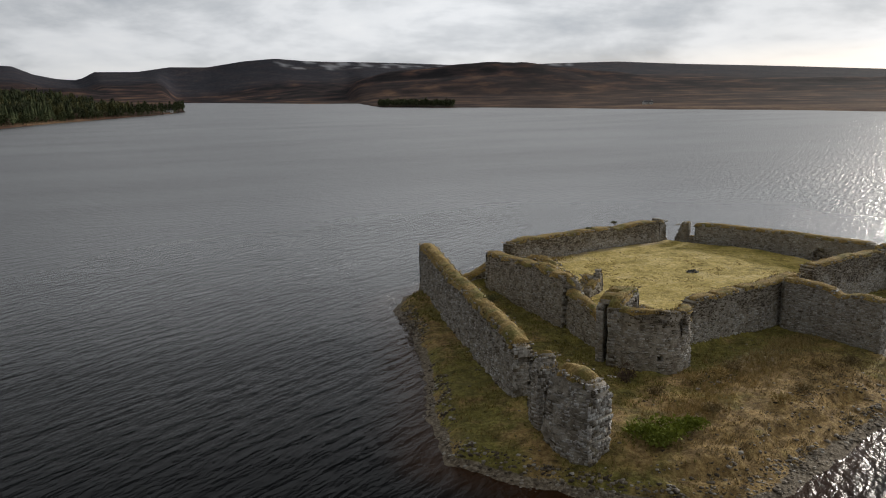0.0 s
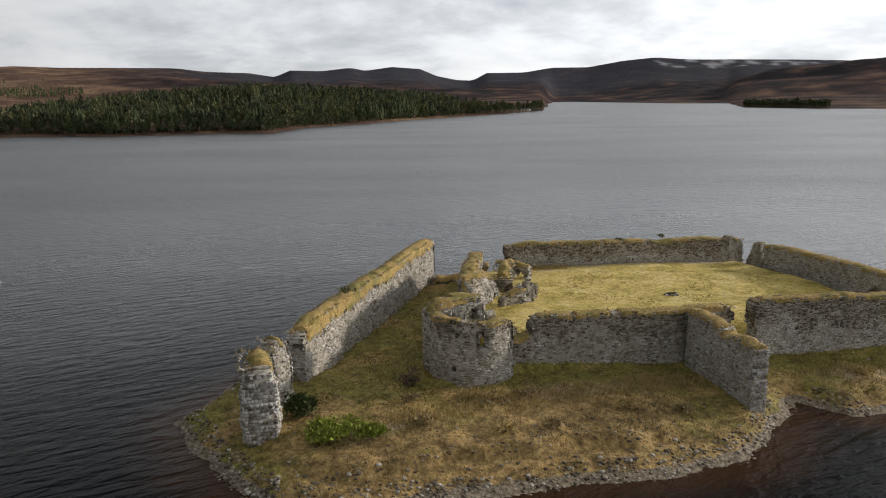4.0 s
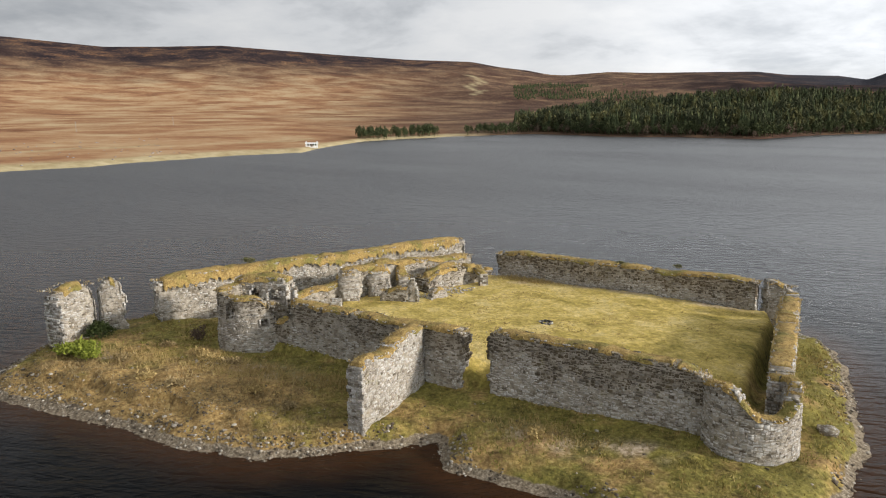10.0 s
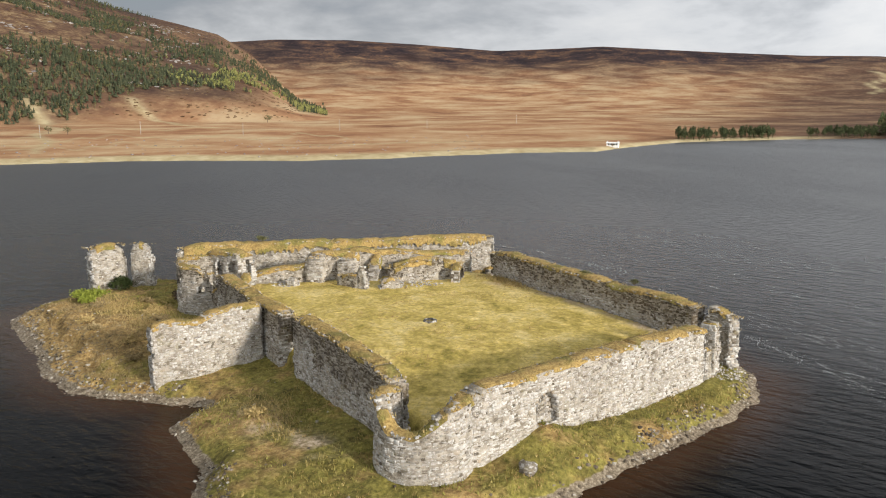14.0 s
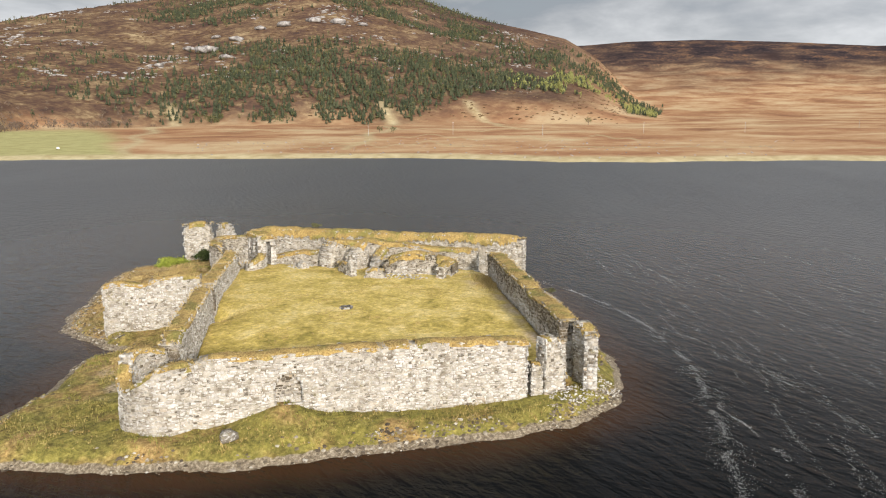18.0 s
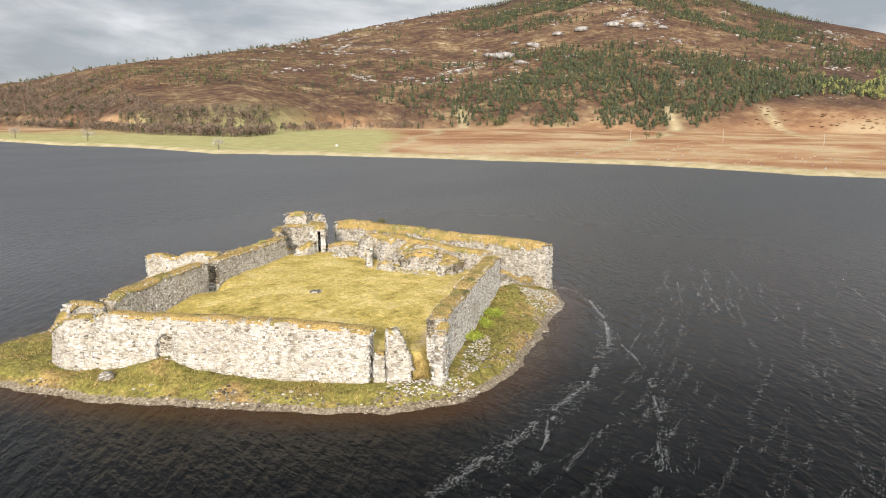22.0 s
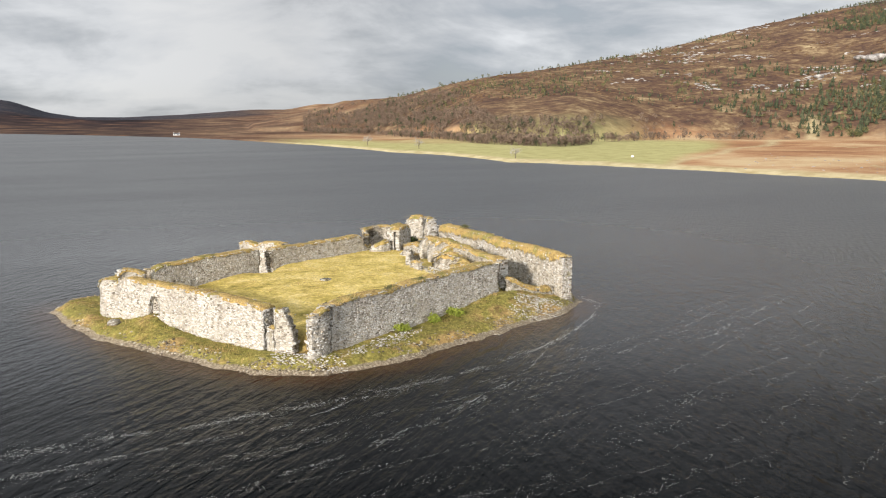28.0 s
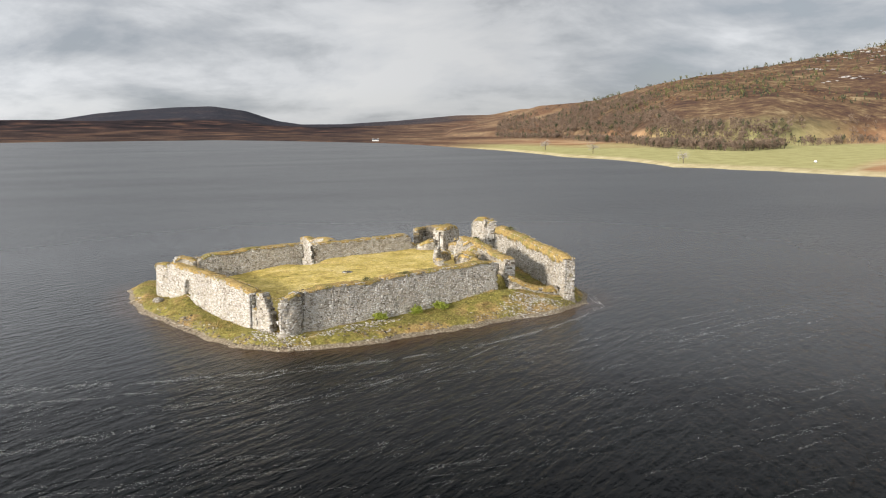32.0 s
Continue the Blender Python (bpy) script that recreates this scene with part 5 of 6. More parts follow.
shrub("gorse_bush", 15.2, 60.2, ground_at(15.2, 60.2), 2.6, 1.2, GORSE, "bright green gorse bush beside the wall stump", 2200, seed=1)
shrub("gorse_bush", 18.4, 61.6, ground_at(18.4, 61.6), 1.5, 0.8, GORSE, "small bright green gorse bush on the bank", 900, seed=2)
shrub("dark_bush", 10.6, 62.4, ground_at(10.6, 62.4), 1.7, 1.7, BUSH, "dark evergreen bush growing against the wall stump", 1500, seed=3)
shrub("green_shrub", 15.0, 126.0, ground_at(15, 126), 1.5, 1.1, GORSE, "fresh green shrub at the foot of the wall", 700, seed=4)
shrub("green_shrub", 18.8, 128.6, ground_at(18.8, 128.6), 1.2, 0.9, GORSE, "fresh green shrub at the foot of the wall", 500, seed=5)
shrub("green_shrub", 24.0, 132.2, ground_at(24.0, 132.2), 1.3, 0.9, GORSE, "fresh green shrub among fallen stones", 500, seed=6)
shrub("wall_plant", 25.8, 133.0, 7.6, 0.7, 0.5, LARCH, "small olive plant rooted on the wall head", 160, 0.12, seed=7)
shrub("wall_plant", 2.6, 81.0, 8.2, 1.2, 0.6, LARCH, "low olive bush rooted on the wall head", 320, 0.14, seed=8)
shrub("wall_plant", 20.5, 127.8, 7.5, 0.8, 0.4, LARCH, "green plant rooted in the wall head", 220, 0.14, seed=9)
shrub("bare_bush", 15.4, 73.2, ground_at(15.4, 73.2), 1.3, 1.8, BARE, "leafless brown bush against the ruined tower", 500, 0.16, seed=10)

for k, (bx, by, rad, high) in enumerate(((24.5, 73.5, 1.5, 0.9), (26.8, 75.6, 1.2, 0.7), (22.0, 72.6, 1.1, 0.7), (31.5, 69.6, 1.3, 0.6), (36.2, 76.4, 1.4, 0.7), (40.2, 79.0, 1.1, 0.6), (28.5, 66.8, 1.2, 0.6), (21.4, 64.8, 1.3, 0.7), (54.2, 96.6, 1.3, 0.5), (17.5, 69.5, 1.0, 0.6))):
    shrub("dead_bracken", bx, by, ground_at(bx, by), rad, high, DRYGRASS if k % 2 else STRAW, "collapsed clump of bleached dead bracken in the rough grass", 420, 0.16, seed=30 + k)

# foam drawn out by the wind
FOAM_LINES = [[(-10.6, 108.0), (-11.4, 115.5), (-8.6, 121.5), (-1.6, 130.6), (6.6, 138.4), (20.2, 147.6), (32.0, 152.4), (45.0, 156.8), (54.1, 158.8), (66.0, 162.0), (90.0, 170.0)],
              [(30.8, 152.1), (39.9, 159.3), (50.1, 162.1), (63.0, 166.6), (84.0, 176.0)],
              [(6.4, 140.6), (14.0, 150.5), (22.0, 158.0), (36.0, 168.0), (58.0, 180.0)]]
fv, ff = [], []


def flecks(x, y, size, along):
    for px, py, q, t in zip(x, y, size, along):
        b = len(fv)
        k = 6
        for e in range(k):
            a = 6.283 * e / k
            u, w = q * math.cos(a) * rng.uniform(1.2, 2.4), q * math.sin(a) * rng.uniform(0.5, 1.0)
            fv.append((px + u * math.cos(t) - w * math.sin(t), py + u * math.sin(t) + w * math.cos(t), 0.012 + 0.01 * rng.random()))
        ff.append(tuple(range(b, b + k)))


for k, pts in enumerate(FOAM_LINES):
    ln = Line(pts)
    for strand in range(3 if k == 0 else 2):
        m = int(ln.length * (44 if strand == 0 and k == 0 else 20))
        s = rng.uniform(0, ln.length, m)
        s = s[fbm(s / 2.4, s * 0 + 3.7 * strand + k, 71, 4) > 0.38 + 0.09 * (strand > 0) + 0.04 * (k > 0)]
        spread = (0.05 + 0.0035 * s) * (1 if strand == 0 else 2)
        w = rng.normal(0, spread, len(s)) + 0.7 * (fbm(s / 6, s * 0 + 4 + strand, 79, 3) - 0.5) + strand * (0.25 + 0.010 * s) * (1 if strand % 2 else -0.5)
        p = ln.spot(s, w, 0.0)
        _, _, tx, ty = ln.at(s)
        flecks(p[:, 0], p[:, 1], rng.uniform(0.009, 0.030, len(s)), np.arctan2(ty, tx) + rng.normal(0, 0.3, len(s)))
# thinner streaks beside it, drawn out along the wind
for k in range(380):
    u0, v0, span = rng.uniform(-34, 112), 4 + 84 * rng.random() ** 1.3, rng.uniform(8, 34)
    turn = radians(min(max(32 - 0.22 * u0, 14), 36) + rng.normal(0, 1.6))
    ux, uy = math.cos(turn), math.sin(turn)
    if v0 < 13 - 0.17 * max(u0 - 40, 0) and u0 < 70:
        continue
    m = int(span * rng.uniform(4, 14))
    s = np.sort(span * rng.random(m))
    s = s[fbm(s / 3.0, s * 0 + k, 73, 3) > 0.45]
    if len(s) < 3:
        continue
    side = 0.5 * np.sin(s / 6 + k) + rng.normal(0, 0.16, len(s))
    px = -8 + u0 * 0.839 - v0 * 0.545 + s * ux - side * uy
    py = 116 + u0 * 0.545 + v0 * 0.839 + s * uy + side * ux
    flecks(px, py, rng.uniform(0.007, 0.022, len(s)), turn + rng.normal(0, 0.2, len(s)))
ob = put("foam_streaks", fv, ff, FOAM)
tagged(ob, "white foam flecks drawn into long streaks by the wind", "foam", kind="stuff")

# ---- woods and crags round the loch ----


def spiky_trees(name, spots, heights, mat, label, category, tiers=4, spikes=6, slim=0.20):
    """Conifers: a tapered stem and drooping tiers of jagged boughs, joined as one far wood."""
    n = len(spots)
    spots, heights = np.asarray(spots, float), np.asarray(heights, float)
    vs, fs, b = [], [], 0
    a0 = rng.uniform(0, 6.283, n)
    for t in range(tiers):
        lo, hi = 0.14 + 0.72 * t / tiers, 0.14 + 0.72 * t / tiers + 0.36 - 0.02 * t
        rad = heights * slim * (1.05 - 0.9 * t / tiers) * rng.uniform(0.8, 1.25, n)
        tipz = spots[:, 2] + heights * min(hi, 1.0) * 1.0
        ring = []
        for k in range(2 * spikes):
            a = a0 + t + math.pi * k / spikes + rng.normal(0, 0.10, n)
            q = rad * (rng.uniform(0.8, 1.2, n) if k % 2 == 0 else 0.72)
            ring.append(np.stack([spots[:, 0] + q * np.cos(a), spots[:, 1] + q * np.sin(a), spots[:, 2] + heights * (lo - (0.02 if k % 2 == 0 else -0.04)) + rng.normal(0, 0.015, n) * heights], -1))
        ring.append(np.stack([spots[:, 0], spots[:, 1], tipz], -1))
        vs.append(np.stack(ring, 1))
    m = 2 * spikes + 1
    allv = np.concatenate(vs, 1)
    per = np.array([(t * m + k, t * m + (k + 1) % (m - 1), t * m + m - 1) for t in range(tiers) for k in range(m - 1)])
    off = tiers * m
    trunk = []
    for k in range(3):
        trunk.append(np.stack([spots[:, 0] + 0.02 * heights * math.cos(2.1 * k), spots[:, 1] + 0.02 * heights * math.sin(2.1 * k), spots[:, 2] - 0.5], -1))
    trunk.append(np.stack([spots[:, 0], spots[:, 1], spots[:, 2] + heights * 0.6], -1))
    allv = np.concatenate([allv, np.stack(trunk, 1)], 1)
    per = np.concatenate([per, np.array([(off, off + 1, off + 3), (off + 1, off + 2, off + 3), (off + 2, off, off + 3)])])
    size = off + 4
    faces = (np.arange(n)[:, None, None] * size + per[None]).reshape(-1, 3)
    ob = put(name, allv.reshape(-1, 3), faces, mat)
    return tagged(ob, label, category, kind="stuff")


def twiggy_trees(name, spots, heights, mat, label, category, sprays=26, wide=0.42):
    """Broad trees far off: a stem and a loose crown of separate sprays."""
    n = len(spots)
    spots, heights = np.asarray(spots, float), np.asarray(heights, float)
    d = rng.normal(0, 1, (n, sprays, 3))
    d /= np.linalg.norm(d, axis=2)[:, :, None]
    q = rng.uniform(0.35, 1.0, (n, sprays, 1))
    c = d * q * np.array([wide, wide, 0.42]) + np.array([0, 0, 0.60])
    if wide < 0.31:
        c[:, :, :2] *= np.clip(1.55 - 1.15 * c[:, :, 2:3], 0.12, 1.4)
    fine = 0.62 / math.sqrt(sprays)
    j1, j2 = rng.normal(0, fine, (n, sprays, 3)), rng.normal(0, fine, (n, sprays, 3))
    j1[:, :, 2] += 0.10
    tri = np.stack([c, c + j1, c + j2], 2) * heights[:, None, None, None]
    v = tri + spots[:, None, None, :]
    v = v.reshape(n, -1, 3)
    trunk = np.stack([spots + heights[:, None] * np.array([0.03 * math.cos(2.1 * k), 0.03 * math.sin(2.1 * k), -0.03]) for k in range(3)] + [spots + heights[:, None] * np.array([0, 0, 0.7])], 1)
    v = np.concatenate([v, trunk], 1)
    m = sprays * 3
    per = np.concatenate([np.arange(m).reshape(-1, 3), np.array([(m, m + 1, m + 3), (m + 1, m + 2, m + 3), (m + 2, m, m + 3)])])
    ob = put(name, v.reshape(-1, 3), (np.arange(n)[:, None, None] * (m + 4) + per[None]).reshape(-1, 3), mat)
    return tagged(ob, label, category, kind="stuff")


def land_spots(az, r):
    az, r = np.asarray(az, float), np.asarray(r, float)
    z = land_height(az, r)[0]
    return np.stack([CX - r * np.sin(np.radians(az)), CY + r * np.cos(np.radians(az)), z], -1)


# the pine wood on the promontory
az = rng.uniform(25.5, 63.5, 5600)
d = 6 + 330 * rng.random(5600) ** 1.25
keep = (d < 40 + 420 * ease(25, 34, az) * (1 - 0.75 * ease(54, 63, az)))
keep &= ~((d < 16) & (rng.random(5600) < 0.4))
az, d = az[keep], d[keep]
spots = land_spots(az, by_angle(SHORE_AZ, az) + d)
tone, patch = rng.random(len(az)), fbm(az / 1.8, d / 45, 29, 3)
dark = tone < 0.30 + 0.5 * ease(0.42, 0.6, patch)
low = d < 22
spiky_trees("pine_wood", spots[dark & ~low], rng.uniform(11, 21, (dark & ~low).sum()), PINE, "dark pine wood on the promontory across the loch", "woodland", 6, 6, 0.19)
lit = ~dark & (tone < 0.78) & ~low
twiggy_trees("larch_wood", spots[lit], rng.uniform(10, 19, lit.sum()), LARCH, "olive-green young larch in the lakeside wood", "woodland", 110, 0.23)
broad = ~lit & ~dark & ~low
twiggy_trees("scots_pine_wood", spots[broad], rng.uniform(12, 21, broad.sum()), HILLPINE, "broad-crowned Scots pines in the lakeside wood", "woodland", 130, 0.24)
edge = low & (tone < 0.25)
twiggy_trees("birch_edge", spots[edge], rng.uniform(4, 10, edge.sum()), BARE, "leafless birches along the edge of the wood", "woodland", 90)
edge = low & (tone >= 0.25)
twiggy_trees("pine_edge", spots[edge], rng.uniform(5, 13, edge.sum()), PINE, "dark bushy pines along the edge of the wood", "woodland", 120, 0.3)
# the trees out on the point, and the low clump nearer the house
az = rng.uniform(21.6, 25.4, 60)
spots = land_spots(az, by_angle(SHORE_AZ, az) + rng.uniform(4, 36, 60))
twiggy_trees("point_pines", spots, rng.uniform(10, 18, 60), PINE, "tall open pines standing on the low point", "woodland", 150, 0.24)
az = np.concatenate([rng.uniform(69.5, 76.5, 120), rng.uniform(63, 67.5, 60)])
spots = land_spots(az, by_angle(SHORE_AZ, az) + rng.uniform(5, 42, 180))
twiggy_trees("pine_clump", spots, rng.uniform(4.5, 10, 180), PINE, "low clump of young pines on the shore", "woodland", 130, 0.3)
# far plantations
az = rng.uniform(53.5, 63.5, 1100)
r = rng.uniform(2300, 2900, 1100)
keep = fbm(az / 3, r / 220, 45, 3) > 0.47
spiky_trees("far_plantation", land_spots(az[keep], r[keep]), rng.uniform(9, 16, keep.sum()), PINE, "dark pine plantation on the far slope", "woodland", 3, 4, 0.22)
az = rng.uniform(1.6, 7.2, 420)
r = by_angle(SHORE_AZ, az) + rng.uniform(6, 70, 420)
twiggy_trees("far_pines", land_spots(az, r), rng.uniform(7, 13, 420), PINE, "strip of dark pines on the far shore", "woodland", 24, 0.3)
# the crag hill
az, r = rng.uniform(104, 172, 45000), rng.uniform(1090, 2420, 45000)
n1, n2 = fbm(az / 4.5, r / 150, 51, 4), fbm(az / 1.6, r / 60, 53, 3)
edge = 1290 - 205 * ease(113, 124, az)
belt = 1.6 * ease(116, 120, az) * (1 - ease(139, 143, az)) * ease(edge, edge + 40, r) * (1 - ease(edge + 200, edge + 290, r + 160 * (n1 - 0.5)))
foot = (1 - ease(1360, 1600, r + 150 * (n1 - 0.5))) * (1 - 0.5 * ease(128, 150, az)) * ease(edge, edge + 40, r)
side = (1 - ease(112, 122, az)) * ease(edge, edge + 30, r) * (1 - ease(1700, 2200, r)) * 0.9
upper = ease(1750, 1950, r + 200 * (n1 - 0.5)) * ease(115, 119, az) * (1 - ease(136, 142, az)) * 2.0
ridge = ease(2200, 2280, r) * ease(134, 138, az) * 0.7
west = ease(143, 150, az) * ease(1500, 1750, r) * 0.45
want = np.maximum(np.maximum.reduce([foot, side, upper, ridge, west]) * ease(0.40, 0.58, 0.6 * n1 + 0.4 * n2) * 1.5, belt * ease(0.30, 0.50, n1))
keep = rng.random(45000) < want * (0.36 + 0.25 * (r > 1700) + 0.75 * (r < 1560) * (az < 137))
az, r = az[keep], r[keep]
spots = land_spots(az, r)
tone = rng.random(len(az)) + 0.45 * (1 - ease(110, 114, az)) * (r < 1600)
spiky_trees("hill_pines", spots[tone < 0.74], rng.uniform(7.0, 14.0, (tone < 0.74).sum()) * np.where(r[tone < 0.74] > 2100, 0.6, 1.0) * (1 - 0.45 * ease(140, 150, az[tone < 0.74])), HILLPINE, "scattered pines over the rocky hill", "woodland", 3, 4, 0.27)
young = (tone >= 0.74) & (az < 115) & (r < 1600)
twiggy_trees("young_larches", spots[young], rng.uniform(6, 11, young.sum()), YOUNG, "bright yellow-green young larches at the foot of the hill", "woodland", 40, 0.3)
birch = (tone >= 0.74) & ~young
twiggy_trees("hill_birches", spots[birch], rng.uniform(5, 10, birch.sum()), LARCH, "yellow-green birches among the hill pines", "woodland", 26, 0.36)
az = rng.uniform(141, 178, 26000)
lift = rng.random(26000) ** 1.15
r = by_angle(CRAG_FOOT_R, az) - 70 + lift * (170 + 370 * ease(162, 168, az))
n1 = fbm(az / 2.6, r / 110, 57, 4)
keep = rng.random(26000) < ease(0.36, 0.52, n1 + 0.14 * ease(150, 160, az) - 0.16 * lift) * (0.06 + 0.42 * ease(149, 159, az))
keep &= r > by_angle(SHORE_AZ, az) + 130
keep &= rng.random(26000) < 0.28 + 0.42 * ease(162, 168, az)
green = keep & (rng.random(26000) < 0.10)
twiggy_trees("slope_pines", land_spots(az[green], r[green]), rng.uniform(6, 11, green.sum()), HILLPINE, "dark pines and juniper scattered through the birch wood", "woodland", 60, 0.3)
keep &= ~green
twiggy_trees("birch_wood", land_spots(az[keep], r[keep]), rng.uniform(5, 11, keep.sum()), BARE, "brown leafless birch wood on the lower slope", "woodland", 30, 0.44)
# heather and bracken hummocks give the slope its broken look
az, r = rng.uniform(106, 170, 9000), rng.uniform(1120, 2330, 9000)
keep = fbm(az / 2.4, r / 90, 67, 3) > 0.45
spots = land_spots(az[keep], r[keep])
scatter("bracken_hummocks", spots, rng.uniform(3, 9, len(spots)), BRACKEN, "rusty bracken and heather hummocks on the hillside", "bracken", None, 0.42)
# crags
az, r = rng.uniform(112, 156, 9000), rng.uniform(1280, 2150, 9000)
n1, n2 = fbm(az / 1.8, r / 55, 83, 3), fbm(az / 5, r / 160, 85, 3)
keep = (n1 > 0.545) & (n2 > 0.43)
spots = land_spots(az[keep], r[keep])
scatter("crag_rocks", spots, 2 + 13 * rng.random(len(spots)) ** 3, CRAG, "grey rock outcrops breaking through the hillside", "rock outcrop", None, 0.45)
for a, q, size in ((137.0, 1500, 60), (135.8, 1430, 34), (134.9, 1570, 40), (131.5, 1660, 48), (129.4, 1690, 46), (127.6, 1690, 50), (140.4, 1400, 26), (125.8, 1700, 34), (138.2, 1545, 36), (136.3, 1620, 30), (133.2, 1640, 36)):
    p = land_spots([a], [q])[0]
    vv, f = rock_shape(rng, 12)
    ob = put("crag", vv * (size, size * 0.7, size * 0.45), f, CRAG)
    ob.location, ob.rotation_euler = (p[0], p[1], p[2] + 0.06 * size), (0, 0, radians(-a) + rng.uniform(-0.5, 0.5))
    tagged(ob, "large bare grey rock face on the hillside", "crag", "crags on the hill")
# loose stones on the near moor
az = rng.uniform(92, 140, 260)
r = by_angle(SHORE_AZ, az) + rng.uniform(10, 220, 260)
scatter("moor_stones", land_spots(az, r), rng.uniform(0.7, 2.2, 260), CRAG, "pale boulders lying about the moor", "stones")


def open_tree(name, at, high, mat, label, seed, leafy=260, spread=0.42, leaf=0.10):
    """A single tree: tapered trunk, forking limbs and a crown of small sprays."""
    r = np.random.default_rng(seed)
    root = new(name)
    root.location = at
    tagged(root, label, "tree")
    bm = bmesh.new()
    bmesh.ops.create_cone(bm, cap_ends=True, segments=8, radius1=high * 0.035, radius2=high * 0.014, depth=high * 0.62, matrix=Matrix.Translation((0, 0, high * 0.29)))
    part("trunk", bm, BARK, root)
    tips = []
    for k in range(9):
        a, e = 2.4 * k + r.uniform(-0.3, 0.3), r.uniform(0.3, 1.0)
        start = Vector((0, 0, high * (0.25 + 0.035 * k)))
        tip = start + Vector((math.cos(a) * high * spread * r.uniform(0.6, 1.0), math.sin(a) * high * spread * r.uniform(0.6, 1.0), high * r.uniform(0.15, 0.38)))
        tips.append(tip)
        way = tip - start
        bm = bmesh.new()
        m = Matrix.Translation((start + tip) / 2) @ way.to_track_quat("Z", "Y").to_matrix().to_4x4()
        bmesh.ops.create_cone(bm, cap_ends=True, segments=5, radius1=high * 0.013, radius2=high * 0.004, depth=way.length, matrix=m)
        part("limb", bm, BARK, root)
    t = np.array([tuple(q) for q in tips])[r.integers(0, 9, leafy)]
    p = t * r.uniform(0.7, 1.08, (leafy, 1)) + r.normal(0, high * 0.075, (leafy, 3))
    d1, d2 = r.normal(0, high * leaf * 0.7, (leafy, 3)), r.normal(0, high * leaf * 0.35, (leafy, 3))
    put("crown", np.stack([p, p + d1, p + d2], 1).reshape(-1, 3), np.arange(3 * leafy).reshape(-1, 3), mat, root)
    return root


open_tree("pine_tree", land_spots([137.2], [1100])[0], 15, LARCH, "lone green pine standing in the bracken", 3, 420)
for a, d, h, s in ((123.5, 300, 8, 5), (124.6, 330, 7, 6), (108.6, 700, 12, 9)):
    open_tree("birch_tree", on_land(a, d), h, LARCH, "lone yellow-green birch on the open moor", s)
for a, d, h, s in ((159.5, 22, 10, 11), (168.6, 60, 12, 12), (173.0, 70, 12, 13)):
    open_tree("bare_tree", on_land(a, d), h, PALEBARK, "pale leafless tree near the loch shore", s, 320, 0.40, 0.07)

# ---- buildings, poles and a car across the water ----


def cottage(at, turn, length, width, wall, ridge, label, walls=WHITE, roof=SLATE, door_side=1):
    root = new("cottage")
    root.matrix_world = Matrix.Translation(at) @ pose(0, 0, 0, 0, 0, turn)
    tagged(root, label, "house")
    l, w = length / 2, width / 2
    v = [(-l, -w, -1), (l, -w, -1), (l, w, -1), (-l, w, -1), (-l, -w, wall), (l, -w, wall), (l, w, wall), (-l, w, wall), (-l, 0, ridge - 0.12), (l, 0, ridge - 0.12)]
    put("wall", v, [(0, 1, 5, 4), (2, 3, 7, 6), (1, 2, 6, 9, 5), (3, 0, 4, 8, 7)], walls, root)
    e = 0.35
    for s in (-1, 1):
        v = [(-l - e, s * (w + e), wall - 0.2), (l + e, s * (w + e), wall - 0.2), (l + e, 0, ridge), (-l - e, 0, ridge)]
        v += [(x, y, z + 0.16) for x, y, z in v]
        put("roof_slope", v, [(0, 1, 2, 3), (7, 6, 5, 4), (0, 4, 5, 1), (1, 5, 6, 2), (3, 2, 6, 7), (0, 3, 7, 4)], roof, root)
    for s in (-1, 1):
        v, f = boxes_mesh((s * (l - 0.5) - 0.35, -0.3, ridge - 0.4), (s * (l - 0.5) + 0.35, 0.3, ridge + 0.9))
        put("chimney", v, f, walls, root)
    for s in (-1, 1):
        for k in (-0.6, -0.2, 0.25, 0.65):
            v, f = boxes_mesh((k * l - 0.5, s * w - 0.04, 0.9), (k * l + 0.5, s * w + 0.04, 2.1))
            win = put("window", v, f, DARK, root)
            v, f = boxes_mesh((k * l - 0.62, s * w - 0.07, 0.78), (k * l + 0.62, s * w + 0.07, 0.9))
            put("sill", v, f, TIMBER, win)
    v, f = boxes_mesh((-0.48, -w - 0.05, 0), (0.48, -w + 0.03, 2.05))
    put("door", v, f, TIMBER, root)
    return root


cottage(tuple(on_land(80.9, 14)), 75, 8.0, 3.0, 2.2, 2.7, "low white hut with a pale flat-pitched roof on the loch shore", WHITE, WHITE)
cottage((-475, 833, 3.0), 55, 9, 5, 2.6, 4.6, "small boathouse with a rusty roof below the pines", TIMBER, ROOF)
cottage(tuple(on_land(22.9, 30)), 20, 16, 7, 3.4, 6.2, "pale lodge between the trees on the point")
cottage(tuple(on_land(187.4, 70)), 15, 10, 5, 2.3, 4.0, "long white cottage at the head of the loch")
cottage(tuple(on_land(347.0, 190)), 15, 16, 7, 3.2, 5.6, "white farmhouse on the far moor")


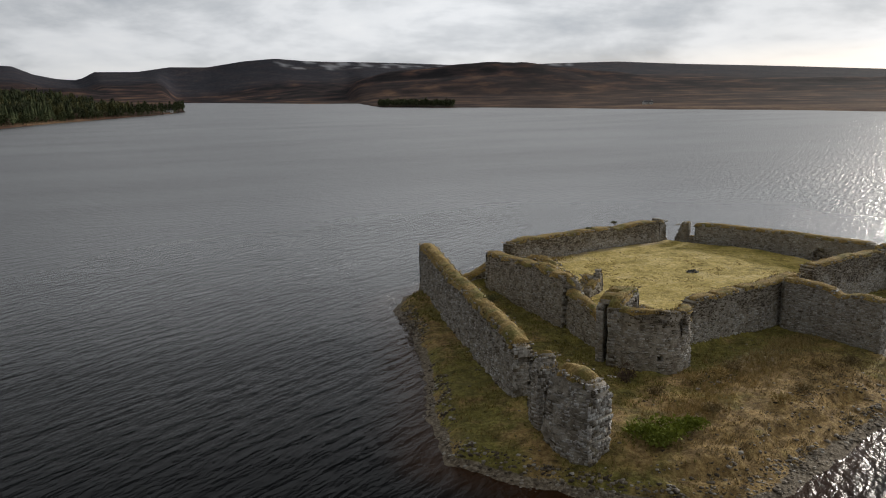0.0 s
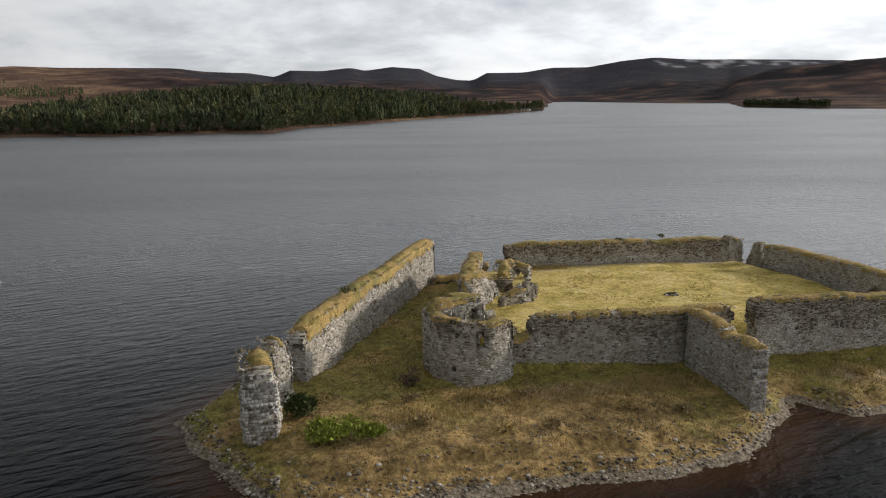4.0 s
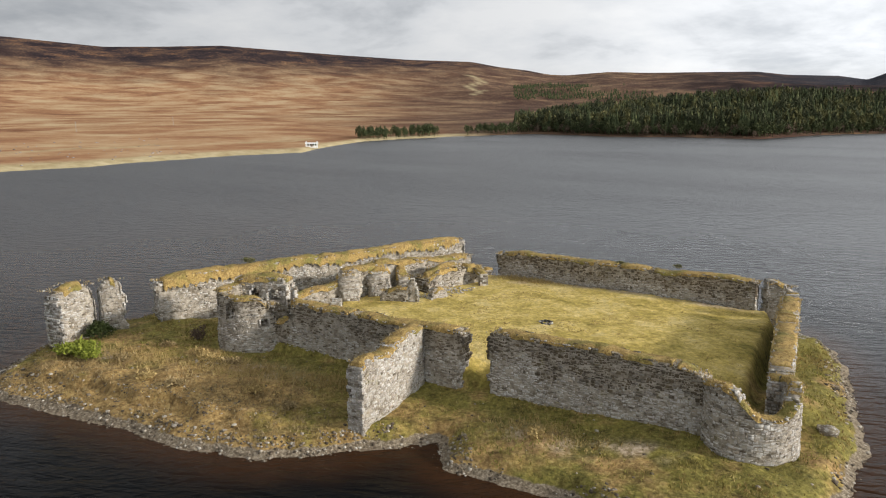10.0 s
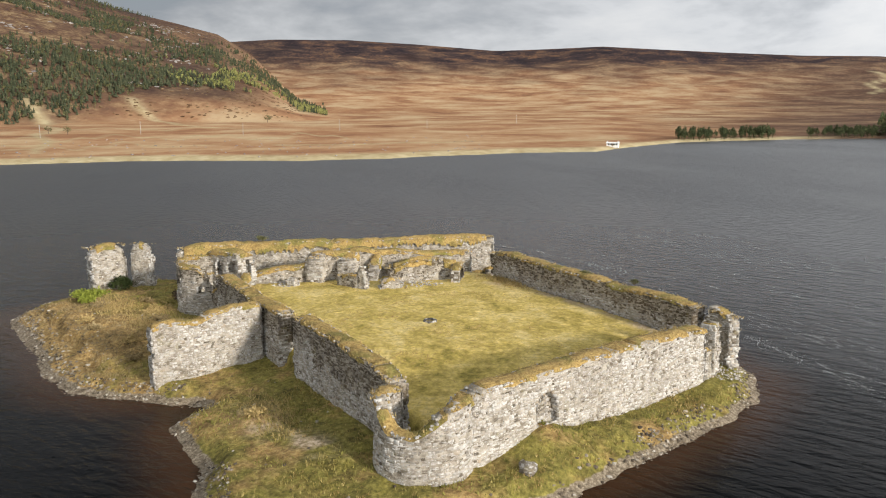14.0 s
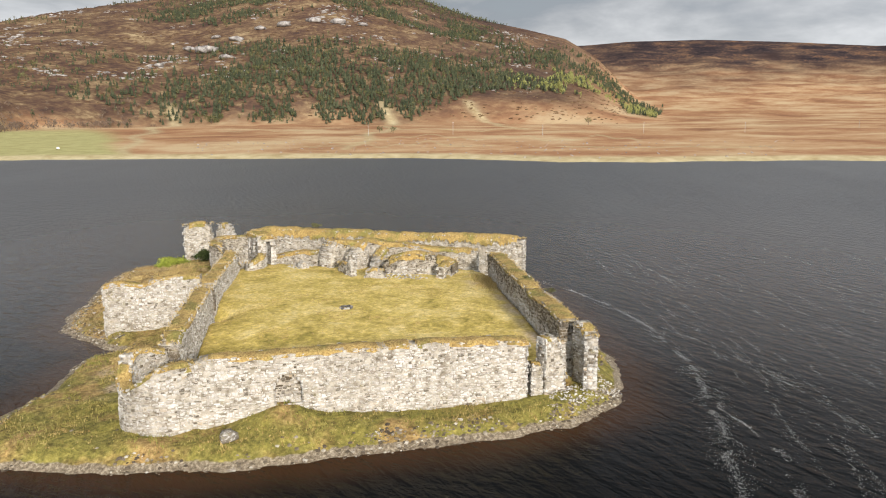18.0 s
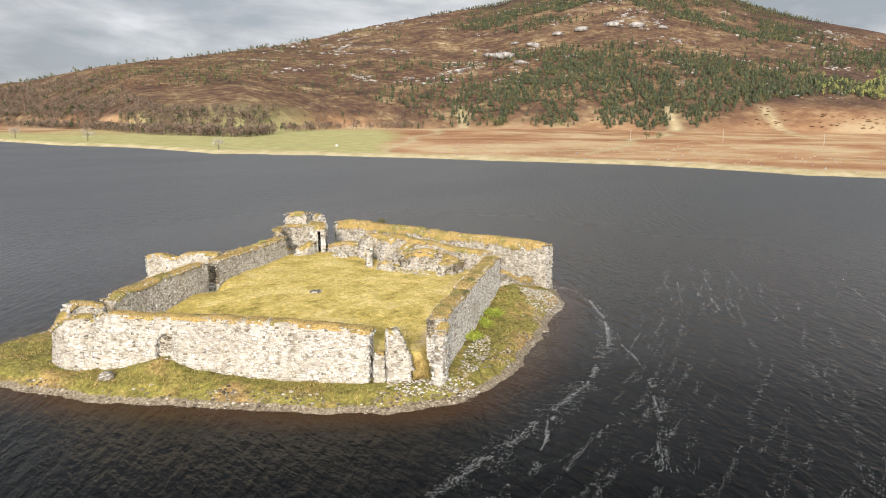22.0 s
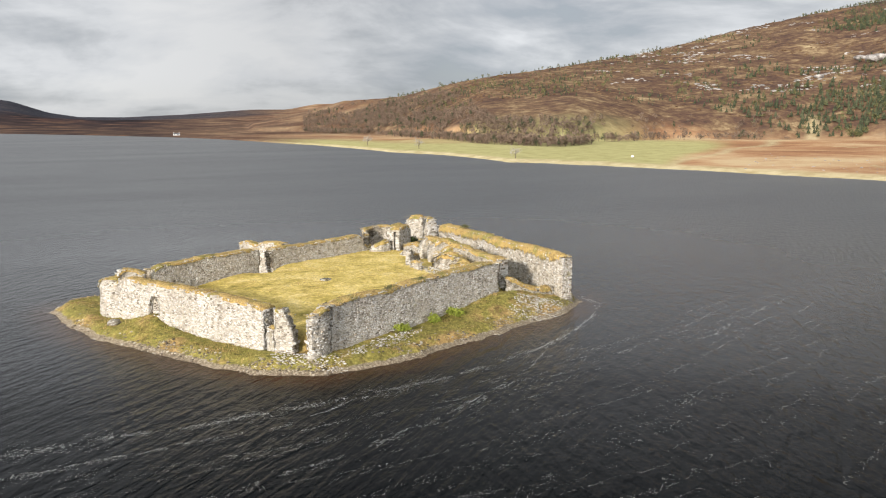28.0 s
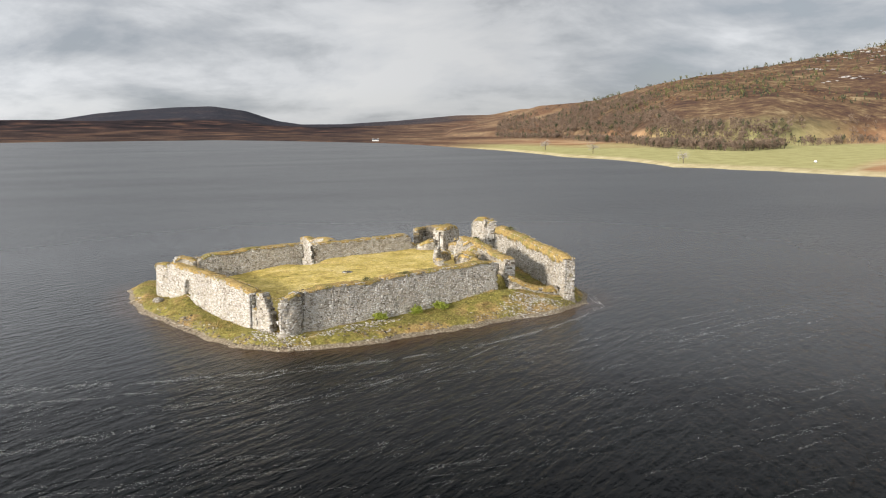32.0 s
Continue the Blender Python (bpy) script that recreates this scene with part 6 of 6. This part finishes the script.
def pole(at, high=8.0):
    root = new("power_pole")
    root.location = at
    tagged(root, "grey wooden power pole standing on the moor", "power pole", "power poles across the moor")
    bm = bmesh.new()
    bmesh.ops.create_cone(bm, cap_ends=True, segments=8, radius1=0.22, radius2=0.15, depth=high + 1, matrix=Matrix.Translation((0, 0, high / 2 - 0.5)))
    part("post", bm, PALEBARK, root)
    v, f = boxes_mesh((-0.9, -0.07, high - 0.7), (0.9, 0.07, high - 0.5))
    put("crossarm", v, f, TIMBER, root)
    for k in (-0.75, 0, 0.75):
        bm = bmesh.new()
        bmesh.ops.create_cone(bm, cap_ends=True, segments=6, radius1=0.07, radius2=0.05, depth=0.3, matrix=Matrix.Translation((k, 0, high - 0.35)))
        part("insulator", bm, WHITE, root)
    return root


for a, d, h in ((118.6, 290, 11), (111.2, 265, 10), (103.5, 330, 10), (96.5, 400, 10), (125.5, 260, 10), (89.5, 480, 10)):
    pole(on_land(a, d), h)

# a parked white car by the shore road
p = on_land(149.6, 85)
car = new("car")
car.matrix_world = Matrix.Translation(p + Vector((0, 0, 0.05))) @ pose(0, 0, 0, 0, 0, 60)
tagged(car, "white car parked on the grass by the loch", "car")
prof = [(-2.1, 0.35), (-2.15, 0.8), (-1.9, 1.0), (-1.2, 1.5), (0.5, 1.5), (1.1, 1.0), (2.0, 0.85), (2.1, 0.35)]
v = [(x, s * (0.85 if z < 1.2 else 0.7), z) for s in (-1, 1) for x, z in prof]
m = len(prof)
put("body", v, [tuple(range(m)), tuple(range(2 * m - 1, m - 1, -1))] + [(k, k + m, (k + 1) % m + m, (k + 1) % m) for k in range(m)], WHITE, car)
for s in (-1, 1):
    v = [(-1.1, s * 0.80, 1.05), (0.85, s * 0.80, 1.05), (0.4, s * 0.725, 1.42), (-0.95, s * 0.725, 1.42)]
    put("side_window", v + [(x, y - s * 0.05, z) for x, y, z in v], [(0, 1, 2, 3), (7, 6, 5, 4), (0, 4, 5, 1), (2, 6, 7, 3), (1, 5, 6, 2), (0, 3, 7, 4)], DARK, car)
    for x in (-1.35, 1.3):
        bm = bmesh.new()
        bmesh.ops.create_cone(bm, cap_ends=True, segments=14, radius1=0.33, radius2=0.33, depth=0.22, matrix=pose(x, s * 0.78, 0.33, 90))
        part("wheel", bm, DARK, car)

# ---- single facing stones where the camera passes nearest ----
for root, blocks, soil in ALL_STONES:
    for b, darkness in zip(blocks, soil):
        c = b.mean(0)
        me = mesh_of("stone", b - c, [tuple(q) for q in STONE_FACES], STONE)
        ob = new("stone", me)
        set_point_attr(ob, "soil", [darkness] * 8)
        ob.location, ob.parent = c, root
# single stones along the water line
pick = np.random.default_rng(5)
land = bpy.data.objects["island_ground"]
shapes = [mesh_of("shore_stone", v, [tuple(q) for q in f], BEACH) for v, f in ROCKS]
spots = []
for (ax, ay), (bx, by) in (((5, 55.4), (14.5, 51.6)), ((14.5, 51.6), (27.6, 59.4)), ((27.6, 59.4), (43.6, 74.2)), ((64.6, 122.4), (47.0, 137.9)), ((35.6, 143.2), (13.0, 132.6))):
    for k in range(58):
        t, q = pick.random(), pick.uniform(-0.6, 1.9)
        n = math.hypot(bx - ax, by - ay)
        spots.append((ax + (bx - ax) * t - (by - ay) / n * q, ay + (by - ay) * t + (bx - ax) / n * q))
for px, py in spots:
    ob = new("shore_stone", shapes[pick.integers(0, len(shapes))])
    s = pick.uniform(0.22, 0.6)
    ob.location, ob.scale, ob.rotation_euler, ob.parent = (px, py, ground_at(px, py) + 0.06 * s), (s, s * 0.8, s * 0.7), (0, 0, pick.uniform(0, 6.28)), land
